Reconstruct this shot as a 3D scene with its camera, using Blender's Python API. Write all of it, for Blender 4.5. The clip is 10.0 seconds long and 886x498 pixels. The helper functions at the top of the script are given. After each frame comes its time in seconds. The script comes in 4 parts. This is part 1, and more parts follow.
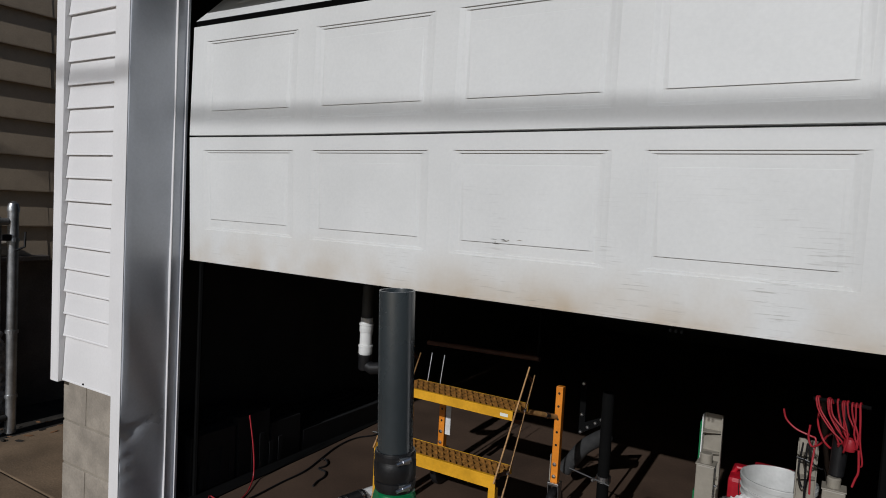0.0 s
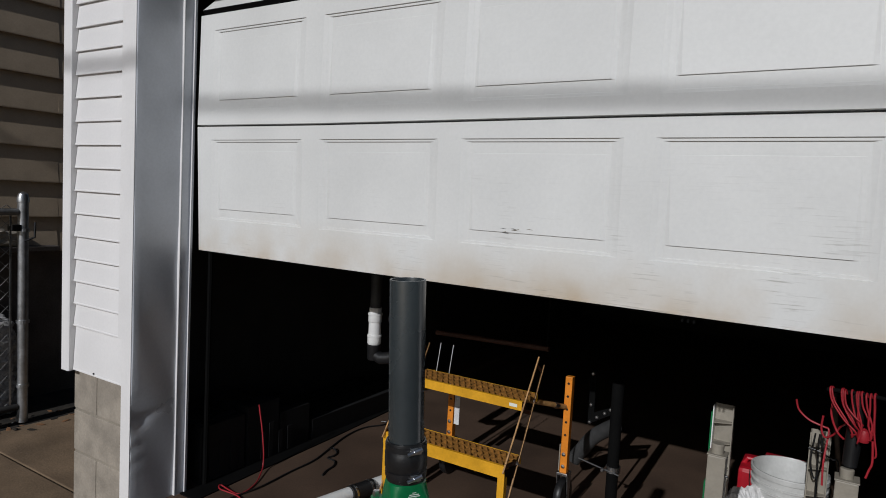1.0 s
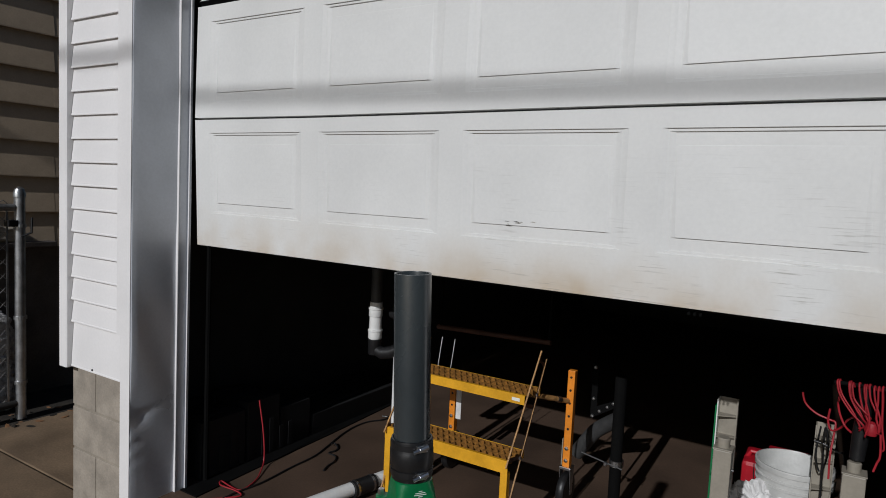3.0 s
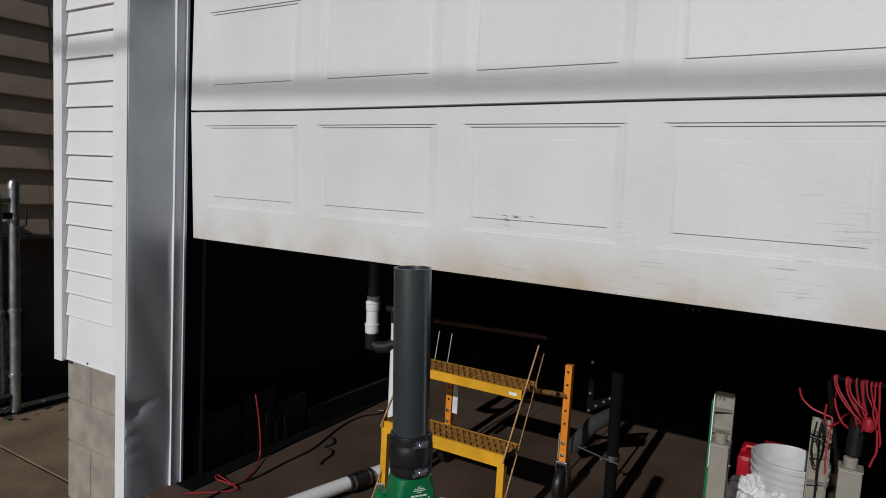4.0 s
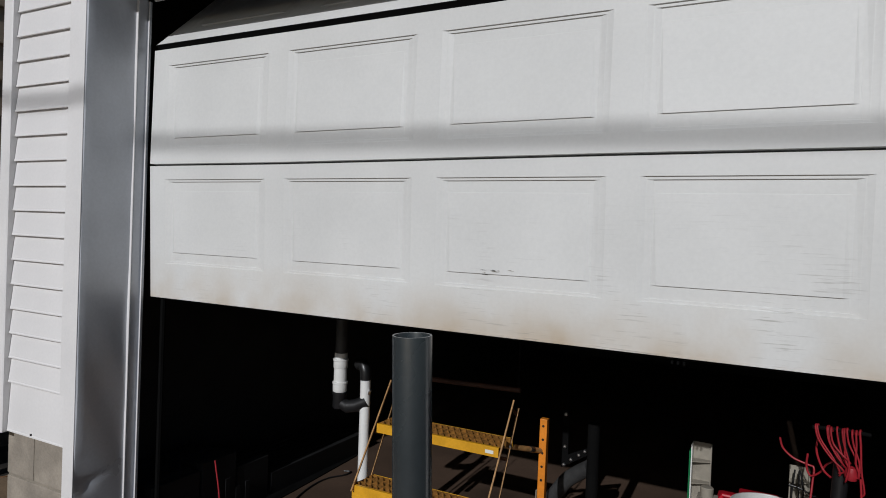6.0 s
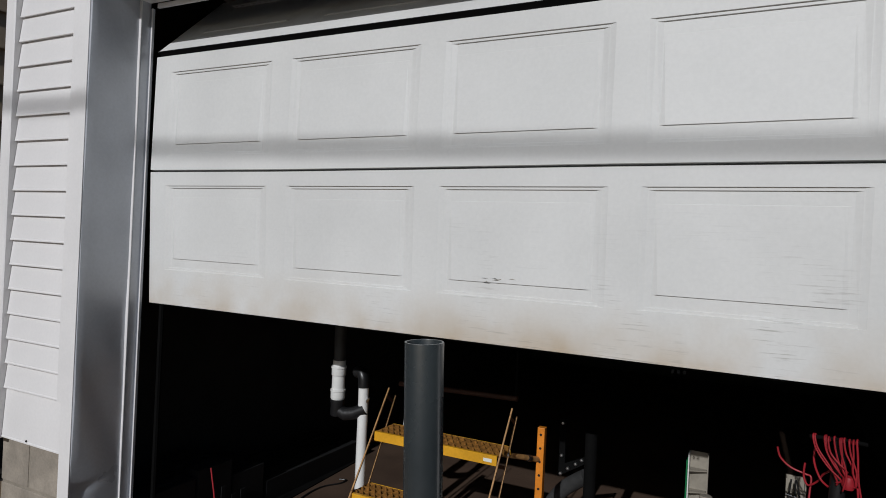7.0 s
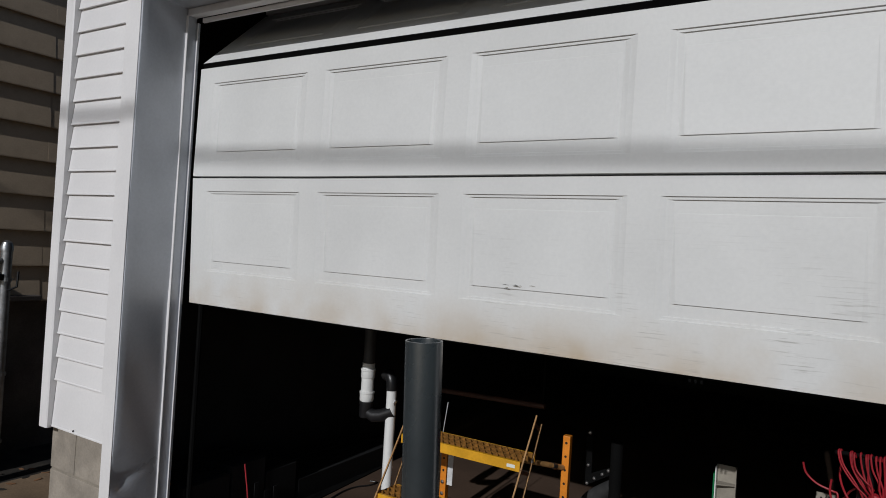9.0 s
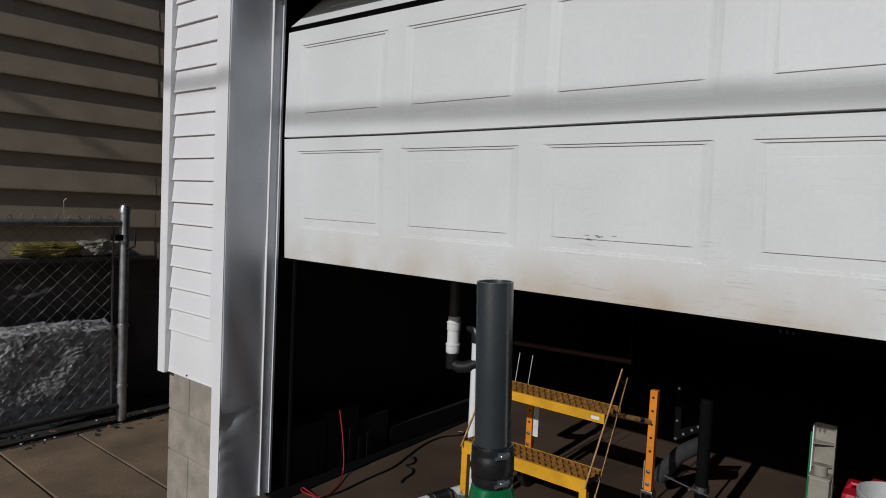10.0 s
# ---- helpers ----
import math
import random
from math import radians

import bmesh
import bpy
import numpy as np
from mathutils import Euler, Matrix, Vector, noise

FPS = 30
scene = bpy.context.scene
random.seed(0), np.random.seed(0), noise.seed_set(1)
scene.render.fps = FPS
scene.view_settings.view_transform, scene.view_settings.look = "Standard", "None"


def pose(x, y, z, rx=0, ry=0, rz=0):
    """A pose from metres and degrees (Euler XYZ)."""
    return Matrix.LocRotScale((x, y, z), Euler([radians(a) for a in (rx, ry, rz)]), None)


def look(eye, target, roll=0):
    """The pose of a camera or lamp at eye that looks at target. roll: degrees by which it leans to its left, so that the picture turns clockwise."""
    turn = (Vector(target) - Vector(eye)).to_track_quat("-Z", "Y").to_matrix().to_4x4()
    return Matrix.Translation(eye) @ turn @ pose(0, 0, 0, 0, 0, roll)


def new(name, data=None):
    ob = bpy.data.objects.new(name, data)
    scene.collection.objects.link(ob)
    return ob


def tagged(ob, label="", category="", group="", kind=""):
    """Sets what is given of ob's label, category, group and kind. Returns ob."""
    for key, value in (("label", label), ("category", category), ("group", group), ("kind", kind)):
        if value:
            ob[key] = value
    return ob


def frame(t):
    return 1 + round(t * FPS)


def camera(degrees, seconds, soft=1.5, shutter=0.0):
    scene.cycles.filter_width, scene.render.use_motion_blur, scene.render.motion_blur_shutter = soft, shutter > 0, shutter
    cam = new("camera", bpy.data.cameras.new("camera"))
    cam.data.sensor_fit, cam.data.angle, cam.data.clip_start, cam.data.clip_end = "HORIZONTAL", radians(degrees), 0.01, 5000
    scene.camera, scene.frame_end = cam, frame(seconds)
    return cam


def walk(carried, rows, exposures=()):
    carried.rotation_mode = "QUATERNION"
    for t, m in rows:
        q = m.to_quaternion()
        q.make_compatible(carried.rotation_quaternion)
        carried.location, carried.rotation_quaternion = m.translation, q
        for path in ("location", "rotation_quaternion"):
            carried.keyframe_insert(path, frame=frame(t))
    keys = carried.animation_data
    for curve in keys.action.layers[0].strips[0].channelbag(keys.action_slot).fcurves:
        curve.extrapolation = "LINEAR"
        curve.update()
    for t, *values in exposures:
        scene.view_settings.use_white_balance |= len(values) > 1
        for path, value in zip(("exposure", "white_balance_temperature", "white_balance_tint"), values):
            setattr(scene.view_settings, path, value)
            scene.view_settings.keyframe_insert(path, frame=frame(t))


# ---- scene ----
cam = camera(68.9, 10.0, soft=0.95)
PATH = [
    (0, (2.4, -1.811, 1.397), (1.355, -0.11, 1.275), 3.2),
    (0.5, (2.394, -1.805, 1.393), (1.337, -0.112, 1.253), 3.1),
    (1, (2.388, -1.803, 1.393), (1.326, -0.115, 1.24), 3.1),
    (1.5, (2.381, -1.795, 1.392), (1.315, -0.11, 1.233), 3.2),
    (2, (2.374, -1.791, 1.391), (1.307, -0.106, 1.237), 3.1),
    (2.5, (2.367, -1.788, 1.389), (1.306, -0.1, 1.226), 2.8),
    (4, (2.354, -1.783, 1.388), (1.31, -0.087, 1.199), 3.1),
    (4.5, (2.334, -1.776, 1.383), (1.299, -0.077, 1.179), 2.8),
    (5, (2.306, -1.767, 1.384), (1.316, -0.04, 1.189), 2.9),
    (5.5, (2.285, -1.771, 1.409), (1.348, -0.006, 1.328), 2.1),
    (7, (2.244, -1.8, 1.406), (1.336, -0.018, 1.395), 2.8),
    (7.5, (2.274, -1.819, 1.409), (1.388, -0.026, 1.435), 2.7),
    (8, (2.295, -1.814, 1.41), (1.397, -0.028, 1.433), 2.8),
    (8.5, (2.312, -1.805, 1.405), (1.368, -0.042, 1.421), 3.5),
    (9, (2.327, -1.809, 1.402), (1.297, -0.094, 1.41), 3.7),
    (9.5, (2.341, -1.802, 1.387), (1.203, -0.158, 1.334), 3.0),
    (10, (2.369, -1.811, 1.374), (1.118, -0.256, 1.248), 2.8),
]
walk(cam, [(t, look(eye, target, roll)) for t, eye, target, roll in PATH], [(0, 0.02, 6080, 10), (2.5, 0.03, 6080, 10), (5, 0.0, 6080, 10), (7.5, -0.04, 6080, 10), (8.5, -0.09, 6080, 10), (9.5, -0.07, 6080, 10), (10, 0.0, 6080, 10)])

# world, sun, exposure
SUN_SLOPE = 0.525
SUN_EL = math.atan(SUN_SLOPE)   # the sun stands almost square to the door
world = bpy.data.worlds.new("sky")
scene.world = world
world.use_nodes = True
wn = world.node_tree.nodes
sky = wn.new("ShaderNodeTexSky")
sky.sky_type = 'NISHITA'
sky.sun_disc = False
sky.sun_elevation = SUN_EL
sky.sun_rotation = radians(180)
world.node_tree.links.new(sky.outputs[0], wn["Background"].inputs[0])
wn["Background"].inputs[1].default_value = 0.031
sun = new("sun", bpy.data.lights.new("sun", 'SUN'))
sun.data.energy = 2.40
sun.data.angle = radians(0.53)
sun.data.color = (1.0, 0.975, 0.94)
SUN_DIR = Vector((-0.035, 1.0, -math.tan(SUN_EL))).normalized()
sun.matrix_world = Matrix.Translation((2, -8, 8)) @ SUN_DIR.to_track_quat("-Z", "Y").to_matrix().to_4x4()


# materials
def mat(name, base, rough=0.6, metal=0.0, var=0.12, scale=6.0, fine=90.0, bump=0.15, spec=0.5, tint=None, random=0.0):
    """Base colour with broad and fine variation, roughness wear and fine relief."""
    m = bpy.data.materials.new(name)
    m.use_nodes = True
    n, l = m.node_tree.nodes, m.node_tree.links
    b = n["Principled BSDF"]
    tc = n.new("ShaderNodeTexCoord")
    n1, n2 = n.new("ShaderNodeTexNoise"), n.new("ShaderNodeTexNoise")
    n1.inputs["Scale"].default_value, n1.inputs["Detail"].default_value = scale, 6
    n2.inputs["Scale"].default_value, n2.inputs["Detail"].default_value = fine, 3
    for t in (n1, n2):
        l.new(tc.outputs["Object"], t.inputs["Vector"])
    mx = n.new("ShaderNodeMix")
    mx.data_type = 'RGBA'
    dark = tint or tuple(c * (1 - 2.2 * var) for c in base)
    mx.inputs["A"].default_value = (*[max(0.0, c) for c in dark], 1)
    mx.inputs["B"].default_value = (*[min(1.0, c * (1 + 0.5 * var)) for c in base], 1)
    r = n.new("ShaderNodeMapRange")
    r.inputs[1].default_value, r.inputs[2].default_value = 0.25, 0.65
    l.new(n1.outputs[0], r.inputs[0])
    l.new(r.outputs[0], mx.inputs["Factor"])
    mul = n.new("ShaderNodeMix")
    mul.data_type, mul.blend_type = 'RGBA', 'MULTIPLY'
    mul.inputs["Factor"].default_value = 1.0
    r2 = n.new("ShaderNodeMapRange")
    r2.inputs[1].default_value, r2.inputs[2].default_value = 0.2, 0.8
    r2.inputs[3].default_value, r2.inputs[4].default_value = 1 - var, 1 + var * 0.4
    l.new(n2.outputs[0], r2.inputs[0])
    l.new(mx.outputs["Result"], mul.inputs["A"])
    l.new(r2.outputs[0], mul.inputs["B"])
    out = mul.outputs["Result"]
    if random:
        oi = n.new("ShaderNodeObjectInfo")
        r4 = n.new("ShaderNodeMapRange")
        r4.inputs[3].default_value, r4.inputs[4].default_value = 1 - random, 1 + random
        l.new(oi.outputs["Random"], r4.inputs[0])
        mu = n.new("ShaderNodeMix")
        mu.data_type, mu.blend_type = 'RGBA', 'MULTIPLY'
        mu.inputs["Factor"].default_value = 1.0
        l.new(out, mu.inputs["A"])
        l.new(r4.outputs[0], mu.inputs["B"])
        out = mu.outputs["Result"]
    l.new(out, b.inputs["Base Color"])
    r3 = n.new("ShaderNodeMapRange")
    r3.inputs[3].default_value, r3.inputs[4].default_value = max(0.02, rough - 0.12), min(1, rough + 0.12)
    l.new(n1.outputs[0], r3.inputs[0])
    l.new(r3.outputs[0], b.inputs["Roughness"])
    b.inputs["Metallic"].default_value = metal
    b.inputs["Specular IOR Level"].default_value = spec
    if bump:
        bp = n.new("ShaderNodeBump")
        bp.inputs["Strength"].default_value, bp.inputs["Distance"].default_value = bump, 0.004
        l.new(n2.outputs[0], bp.inputs["Height"])
        l.new(bp.outputs[0], b.inputs["Normal"])
    return m


M_WHITE = mat("white_vinyl", (0.81, 0.795, 0.79), 0.45, var=0.04, scale=3, bump=0.05)


def door_paint():
    """White paint over embossed wood grain, with brown weathering blotches along the lowest hand's width."""
    m = mat("white_painted_steel", (0.712, 0.712, 0.697), 0.5, var=0.045, scale=2.2, bump=0, spec=0.25)
    n, l = m.node_tree.nodes, m.node_tree.links
    b = n["Principled BSDF"]
    tc = n.new("ShaderNodeTexCoord")
    base = b.inputs["Base Color"].links[0].from_socket
    sep = n.new("ShaderNodeSeparateXYZ")
    l.new(tc.outputs["Object"], sep.inputs[0])
    up = n.new("ShaderNodeMapRange")
    up.inputs[1].default_value, up.inputs[2].default_value = 1.30, 1.12
    l.new(sep.outputs[2], up.inputs[0])
    blot = n.new("ShaderNodeTexNoise")
    blot.inputs["Scale"].default_value, blot.inputs["Detail"].default_value = 3.3, 7
    l.new(tc.outputs["Object"], blot.inputs["Vector"])
    cut = n.new("ShaderNodeMapRange")
    cut.inputs[1].default_value, cut.inputs[2].default_value = 0.40, 0.70
    l.new(blot.outputs[0], cut.inputs[0])
    am = n.new("ShaderNodeMath")
    am.operation = 'MULTIPLY'
    l.new(up.outputs[0], am.inputs[0])
    l.new(cut.outputs[0], am.inputs[1])
    mx = n.new("ShaderNodeMix")
    mx.data_type = 'RGBA'
    mx.inputs["B"].default_value = (0.50, 0.41, 0.30, 1)
    l.new(am.outputs[0], mx.inputs["Factor"])
    l.new(base, mx.inputs["A"])
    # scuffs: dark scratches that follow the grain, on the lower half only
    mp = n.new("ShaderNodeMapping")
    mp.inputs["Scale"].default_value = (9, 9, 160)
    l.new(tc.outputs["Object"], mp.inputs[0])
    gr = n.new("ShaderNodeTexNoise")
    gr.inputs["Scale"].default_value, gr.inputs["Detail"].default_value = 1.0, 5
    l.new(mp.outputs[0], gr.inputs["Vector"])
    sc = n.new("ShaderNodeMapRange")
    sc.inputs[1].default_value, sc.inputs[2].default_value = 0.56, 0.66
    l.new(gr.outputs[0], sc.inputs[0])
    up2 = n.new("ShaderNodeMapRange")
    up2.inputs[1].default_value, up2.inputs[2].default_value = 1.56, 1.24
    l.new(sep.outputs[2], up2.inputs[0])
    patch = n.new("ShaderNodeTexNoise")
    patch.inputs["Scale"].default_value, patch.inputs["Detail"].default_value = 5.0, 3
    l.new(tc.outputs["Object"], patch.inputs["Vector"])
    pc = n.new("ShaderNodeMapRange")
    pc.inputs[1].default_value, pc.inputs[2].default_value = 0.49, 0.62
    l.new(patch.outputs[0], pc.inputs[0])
    # stronger to the right: more wear there, and the light's fall-off put into colour
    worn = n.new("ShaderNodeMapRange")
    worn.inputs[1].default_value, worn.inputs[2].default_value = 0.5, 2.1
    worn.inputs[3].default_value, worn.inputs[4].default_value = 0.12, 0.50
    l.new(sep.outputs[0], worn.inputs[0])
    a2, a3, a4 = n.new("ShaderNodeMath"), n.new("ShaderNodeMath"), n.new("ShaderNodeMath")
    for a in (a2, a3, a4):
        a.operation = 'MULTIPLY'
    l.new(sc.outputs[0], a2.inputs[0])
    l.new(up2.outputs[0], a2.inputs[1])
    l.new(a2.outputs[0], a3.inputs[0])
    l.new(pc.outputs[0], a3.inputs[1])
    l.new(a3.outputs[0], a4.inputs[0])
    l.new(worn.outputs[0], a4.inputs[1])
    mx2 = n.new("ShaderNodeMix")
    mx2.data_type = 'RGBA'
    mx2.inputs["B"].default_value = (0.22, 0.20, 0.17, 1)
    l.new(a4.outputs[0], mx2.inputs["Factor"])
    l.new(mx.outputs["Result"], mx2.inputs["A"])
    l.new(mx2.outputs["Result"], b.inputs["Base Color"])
    bp = n.new("ShaderNodeBump")
    bp.inputs["Strength"].default_value, bp.inputs["Distance"].default_value = 0.05, 0.003
    l.new(gr.outputs[0], bp.inputs["Height"])
    l.new(bp.outputs[0], b.inputs["Normal"])
    return m


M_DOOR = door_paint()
M_COIL = mat("grey_trim_metal", (0.50, 0.52, 0.56), 0.32, metal=0.2, var=0.08, scale=3, bump=0.05)
M_BLOCK = mat("concrete_block", (0.33, 0.29, 0.24), 0.9, var=0.15, scale=9, bump=0.5)
M_MORTAR = mat("mortar", (0.30, 0.265, 0.215), 0.95, var=0.15, bump=0.4)
M_SLAB = mat("brown_concrete", (0.245, 0.168, 0.102), 0.75, var=0.26, scale=2.4, bump=0.35, random=0.06)
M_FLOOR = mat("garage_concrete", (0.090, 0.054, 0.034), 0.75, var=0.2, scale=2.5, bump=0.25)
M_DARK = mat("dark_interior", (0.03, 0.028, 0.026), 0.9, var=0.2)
M_BEIGE = mat("beige_siding", (0.44, 0.345, 0.245), 0.7, var=0.1, scale=4)
M_GALV = mat("galvanised_steel", (0.55, 0.56, 0.57), 0.4, metal=0.9, var=0.15, scale=20)
M_YELLOW = mat("yellow_paint", (0.72, 0.36, 0.012), 0.45, var=0.12, scale=12)
M_ORANGE = mat("orange_paint", (0.78, 0.25, 0.015), 0.45, var=0.12, scale=12)
M_PIPE = mat("grey_pvc", (0.032, 0.039, 0.042), 0.26, var=0.10, scale=6, spec=0.9, bump=0.05)
M_PVC = mat("white_pvc", (0.78, 0.78, 0.76), 0.35, var=0.05, scale=9)
M_BLACK = mat("black_rubber", (0.012, 0.012, 0.013), 0.4, var=0.2)
M_GREEN = mat("green_enamel", (0.005, 0.16, 0.05), 0.35, var=0.1)
M_RUST = mat("worn_yellow_tread", (0.36, 0.165, 0.028), 0.7, var=0.3, scale=40)
M_BROWN = mat("brown_painted_tube", (0.10, 0.042, 0.026), 0.6, var=0.2)
M_TAN = mat("worn_tan_paint", (0.46, 0.25, 0.09), 0.5, var=0.25, scale=30)
M_POST = mat("beige_steel", (0.30, 0.27, 0.22), 0.5, var=0.1, scale=10)
M_GREY = mat("grey_casting", (0.05, 0.05, 0.05), 0.6, var=0.2, scale=14)
M_TIN = mat("shade_dark_board", (0.005, 0.005, 0.006), 0.8, var=0.25, scale=6)
M_STEEL = mat("zinc_steel", (0.65, 0.65, 0.66), 0.3, metal=1.0, var=0.1, scale=30)
M_DIRT = mat("dark_soil", (0.035, 0.028, 0.02), 0.95, var=0.4, scale=8, bump=0.8)
M_FOUND = mat("dark_foundation", (0.125, 0.105, 0.092), 0.9, var=0.3, scale=3, bump=0.5)
M_TARP = mat("grey_sheeting", (0.58, 0.57, 0.56), 0.7, var=0.25, scale=14, bump=0.8, fine=45)
M_SHEET = mat("crumpled_grey_sheet", (0.47, 0.455, 0.44), 0.75, var=0.35, scale=26, bump=1.0, fine=60)
M_PAPER = mat("white_paper_bag", (0.72, 0.71, 0.70), 0.7, var=0.12, scale=18)
M_WOOD = mat("brown_wood", (0.30, 0.15, 0.07), 0.7, var=0.25, scale=12)
M_LABEL = mat("pale_lettering", (0.75, 0.78, 0.72), 0.5, var=0.03, bump=0)
M_WIRE = mat("weathered_wire", (0.25, 0.245, 0.235), 0.55, metal=0.5, var=0.2, scale=20)
M_YBOX = mat("faded_yellow_carton", (0.20, 0.16, 0.03), 0.7, var=0.2, scale=14)
M_ASPHALT = mat("asphalt", (0.05, 0.05, 0.05), 0.9, var=0.2, scale=5, bump=0.5)
M_NEAR_BLACK = mat("near_black", (0.004, 0.004, 0.004), 0.9, var=0.2, spec=0.1)
M_BUCKET = mat("white_bucket_plastic", (0.56, 0.56, 0.54), 0.4, var=0.08, scale=12)
M_CORD = mat("red_cord_sheath", (0.37, 0.016, 0.026), 0.5, var=0.15)
M_RED = mat("red_rubber", (0.46, 0.008, 0.02), 0.45, var=0.12)


# mesh helpers
def bm_box(x0, x1, y0, y1, z0, z1, bevel=0.0, bm=None):
    own = bm is None
    bm = bm or bmesh.new()
    r = bmesh.ops.create_cube(bm, size=1)
    bmesh.ops.transform(bm, verts=r["verts"], matrix=Matrix.Translation(((x0 + x1) / 2, (y0 + y1) / 2, (z0 + z1) / 2)) @ Matrix.Diagonal((x1 - x0, y1 - y0, z1 - z0, 1)))
    if bevel:
        es = list({e for v in r["verts"] for e in v.link_edges})
        bmesh.ops.bevel(bm, geom=es, offset=bevel, segments=2, affect='EDGES', profile=0.6)
    return bm


def finish(name, bm, material, smooth=False):
    me = bpy.data.meshes.new(name)
    bmesh.ops.recalc_face_normals(bm, faces=bm.faces)
    bm.to_mesh(me)
    bm.free()
    me.materials.append(material)
    if smooth:
        me.shade_smooth()
        me.set_sharp_from_angle(angle=radians(35))
    return me


def part(name, bm, material, parent=None, label="", smooth=False):
    ob = new(name, finish(name, bm, material, smooth))
    ob.parent = parent
    if label:
        tagged(ob, label)
    return ob


def thing(name, label, category, at=(0, 0, 0), group="", kind=""):
    ob = new(name)
    ob.matrix_basis = Matrix.Translation(at)
    return tagged(ob, label, category, group, kind)


def structure(name, bm, material, label, category, smooth=False):
    return tagged(part(name, bm, material, None, "", smooth), label, category, kind="structure")


def bm_tube(points, r, seg=16, bm=None, caps=True):
    """A round tube along a polyline; r may be a list."""
    bm = bm or bmesh.new()
    pts = [Vector(p) for p in points]
    rs = r if isinstance(r, (list, tuple)) else [r] * len(pts)
    rings, up = [], None
    for i, p in enumerate(pts):
        d = (pts[min(i + 1, len(pts) - 1)] - pts[max(i - 1, 0)]).normalized()
        if up is None:
            up = Vector((0, 0, 1)) if abs(d.z) < 0.9 else Vector((1, 0, 0))
        a = (up - d * up.dot(d)).normalized()
        up = a
        b = d.cross(a)
        rings.append([bm.verts.new(p + (a * math.cos(k * math.tau / seg) + b * math.sin(k * math.tau / seg)) * rs[i]) for k in range(seg)])
    for q, s in zip(rings, rings[1:]):
        for k in range(seg):
            bm.faces.new((q[k], q[(k + 1) % seg], s[(k + 1) % seg], s[k]))
    if caps:
        bm.faces.new(rings[0][::-1])
        bm.faces.new(rings[-1])
    return bm


def smooth(pts, n=6):
    """Points on a smooth curve through the given ones."""
    p = [Vector(q) for q in pts]
    out = []
    for i in range(len(p) - 1):
        a, b, c, d = p[max(i - 1, 0)], p[i], p[i + 1], p[min(i + 2, len(p) - 1)]
        for k in range(n):
            t = k / n
            out.append(0.5 * ((2 * b) + (c - a) * t + (2 * a - 5 * b + 4 * c - d) * t * t + (3 * b - a - 3 * c + d) * t ** 3))
    return out + [p[-1]]


def bm_lathe(profile, seg=40, bm=None, centre=(0, 0)):
    """A turned body about z; profile of (radius, height), closed by itself if it returns."""
    bm = bm or bmesh.new()
    cx, cy = centre
    rings = [[bm.verts.new((cx + r * math.cos(k * math.tau / seg), cy + r * math.sin(k * math.tau / seg), z)) for k in range(seg)] for r, z in profile]
    for q, s in zip(rings, rings[1:]):
        for k in range(seg):
            bm.faces.new((q[k], q[(k + 1) % seg], s[(k + 1) % seg], s[k]))
    return bm


def bm_prism(outline, axis, a, b, bm=None):
    """An outline of (u, v) drawn out along an axis: x (u=y, v=z), y (u=x, v=z) or z (u=x, v=y)."""
    bm = bm or bmesh.new()
    put = {"x": lambda u, v, w: (w, u, v), "y": lambda u, v, w: (u, w, v), "z": lambda u, v, w: (u, v, w)}[axis]
    lo = [bm.verts.new(put(u, v, a)) for u, v in outline]
    hi = [bm.verts.new(put(u, v, b)) for u, v in outline]
    n = len(outline)
    for i in range(n):
        bm.faces.new((lo[i], lo[(i + 1) % n], hi[(i + 1) % n], hi[i]))
    bm.faces.new(lo[::-1])
    bm.faces.new(hi)
    return bm


# plan: door face at y = 0, left door edge at x = 0
GROUND = -0.12
FRONT = -0.265
REV_L, REV_R = -0.036, 2.545
TOP = 2.35
DOOR_W = 2.519
FLOOR = 0.030                       # top of the garage floor


# ---------------------------------------------------------------- setting
structure("ground", bm_box(-80, 80, -80, 80, GROUND - 0.5, GROUND - 0.05), M_ASPHALT, "dark asphalt ground round the garage", "ground")
# bare soil; the shadow under the fence is also put into its colour
structure("soil_strip", bm_box(-2.6, -1.80, -6, 6, GROUND - 0.06, GROUND - 0.012), M_DIRT, "strip of dark bare soil under the fence", "soil")

# concrete slabs with open joints
pavement = structure("pavement", bm_box(-1.80, 4.2, -4.2, 6, GROUND - 0.055, GROUND - 0.03), M_DIRT, "bed of the brown concrete slabs", "pavement")
for y0, y1 in ((-4.0, -2.25), (-2.24, -0.585), (-0.572, -0.161), (-0.149, 1.3), (1.312, 3.0)):
    xs = (-1.78, 0.6, 2.9, 4.15) if y1 < -0.1 else (-1.78, -0.60)
    for x0, x1 in zip(xs, xs[1:]):
        part("slab", bm_box(x0 + 0.006, x1 - 0.006, y0, y1, GROUND - 0.05, GROUND, 0.006), M_SLAB, pavement)

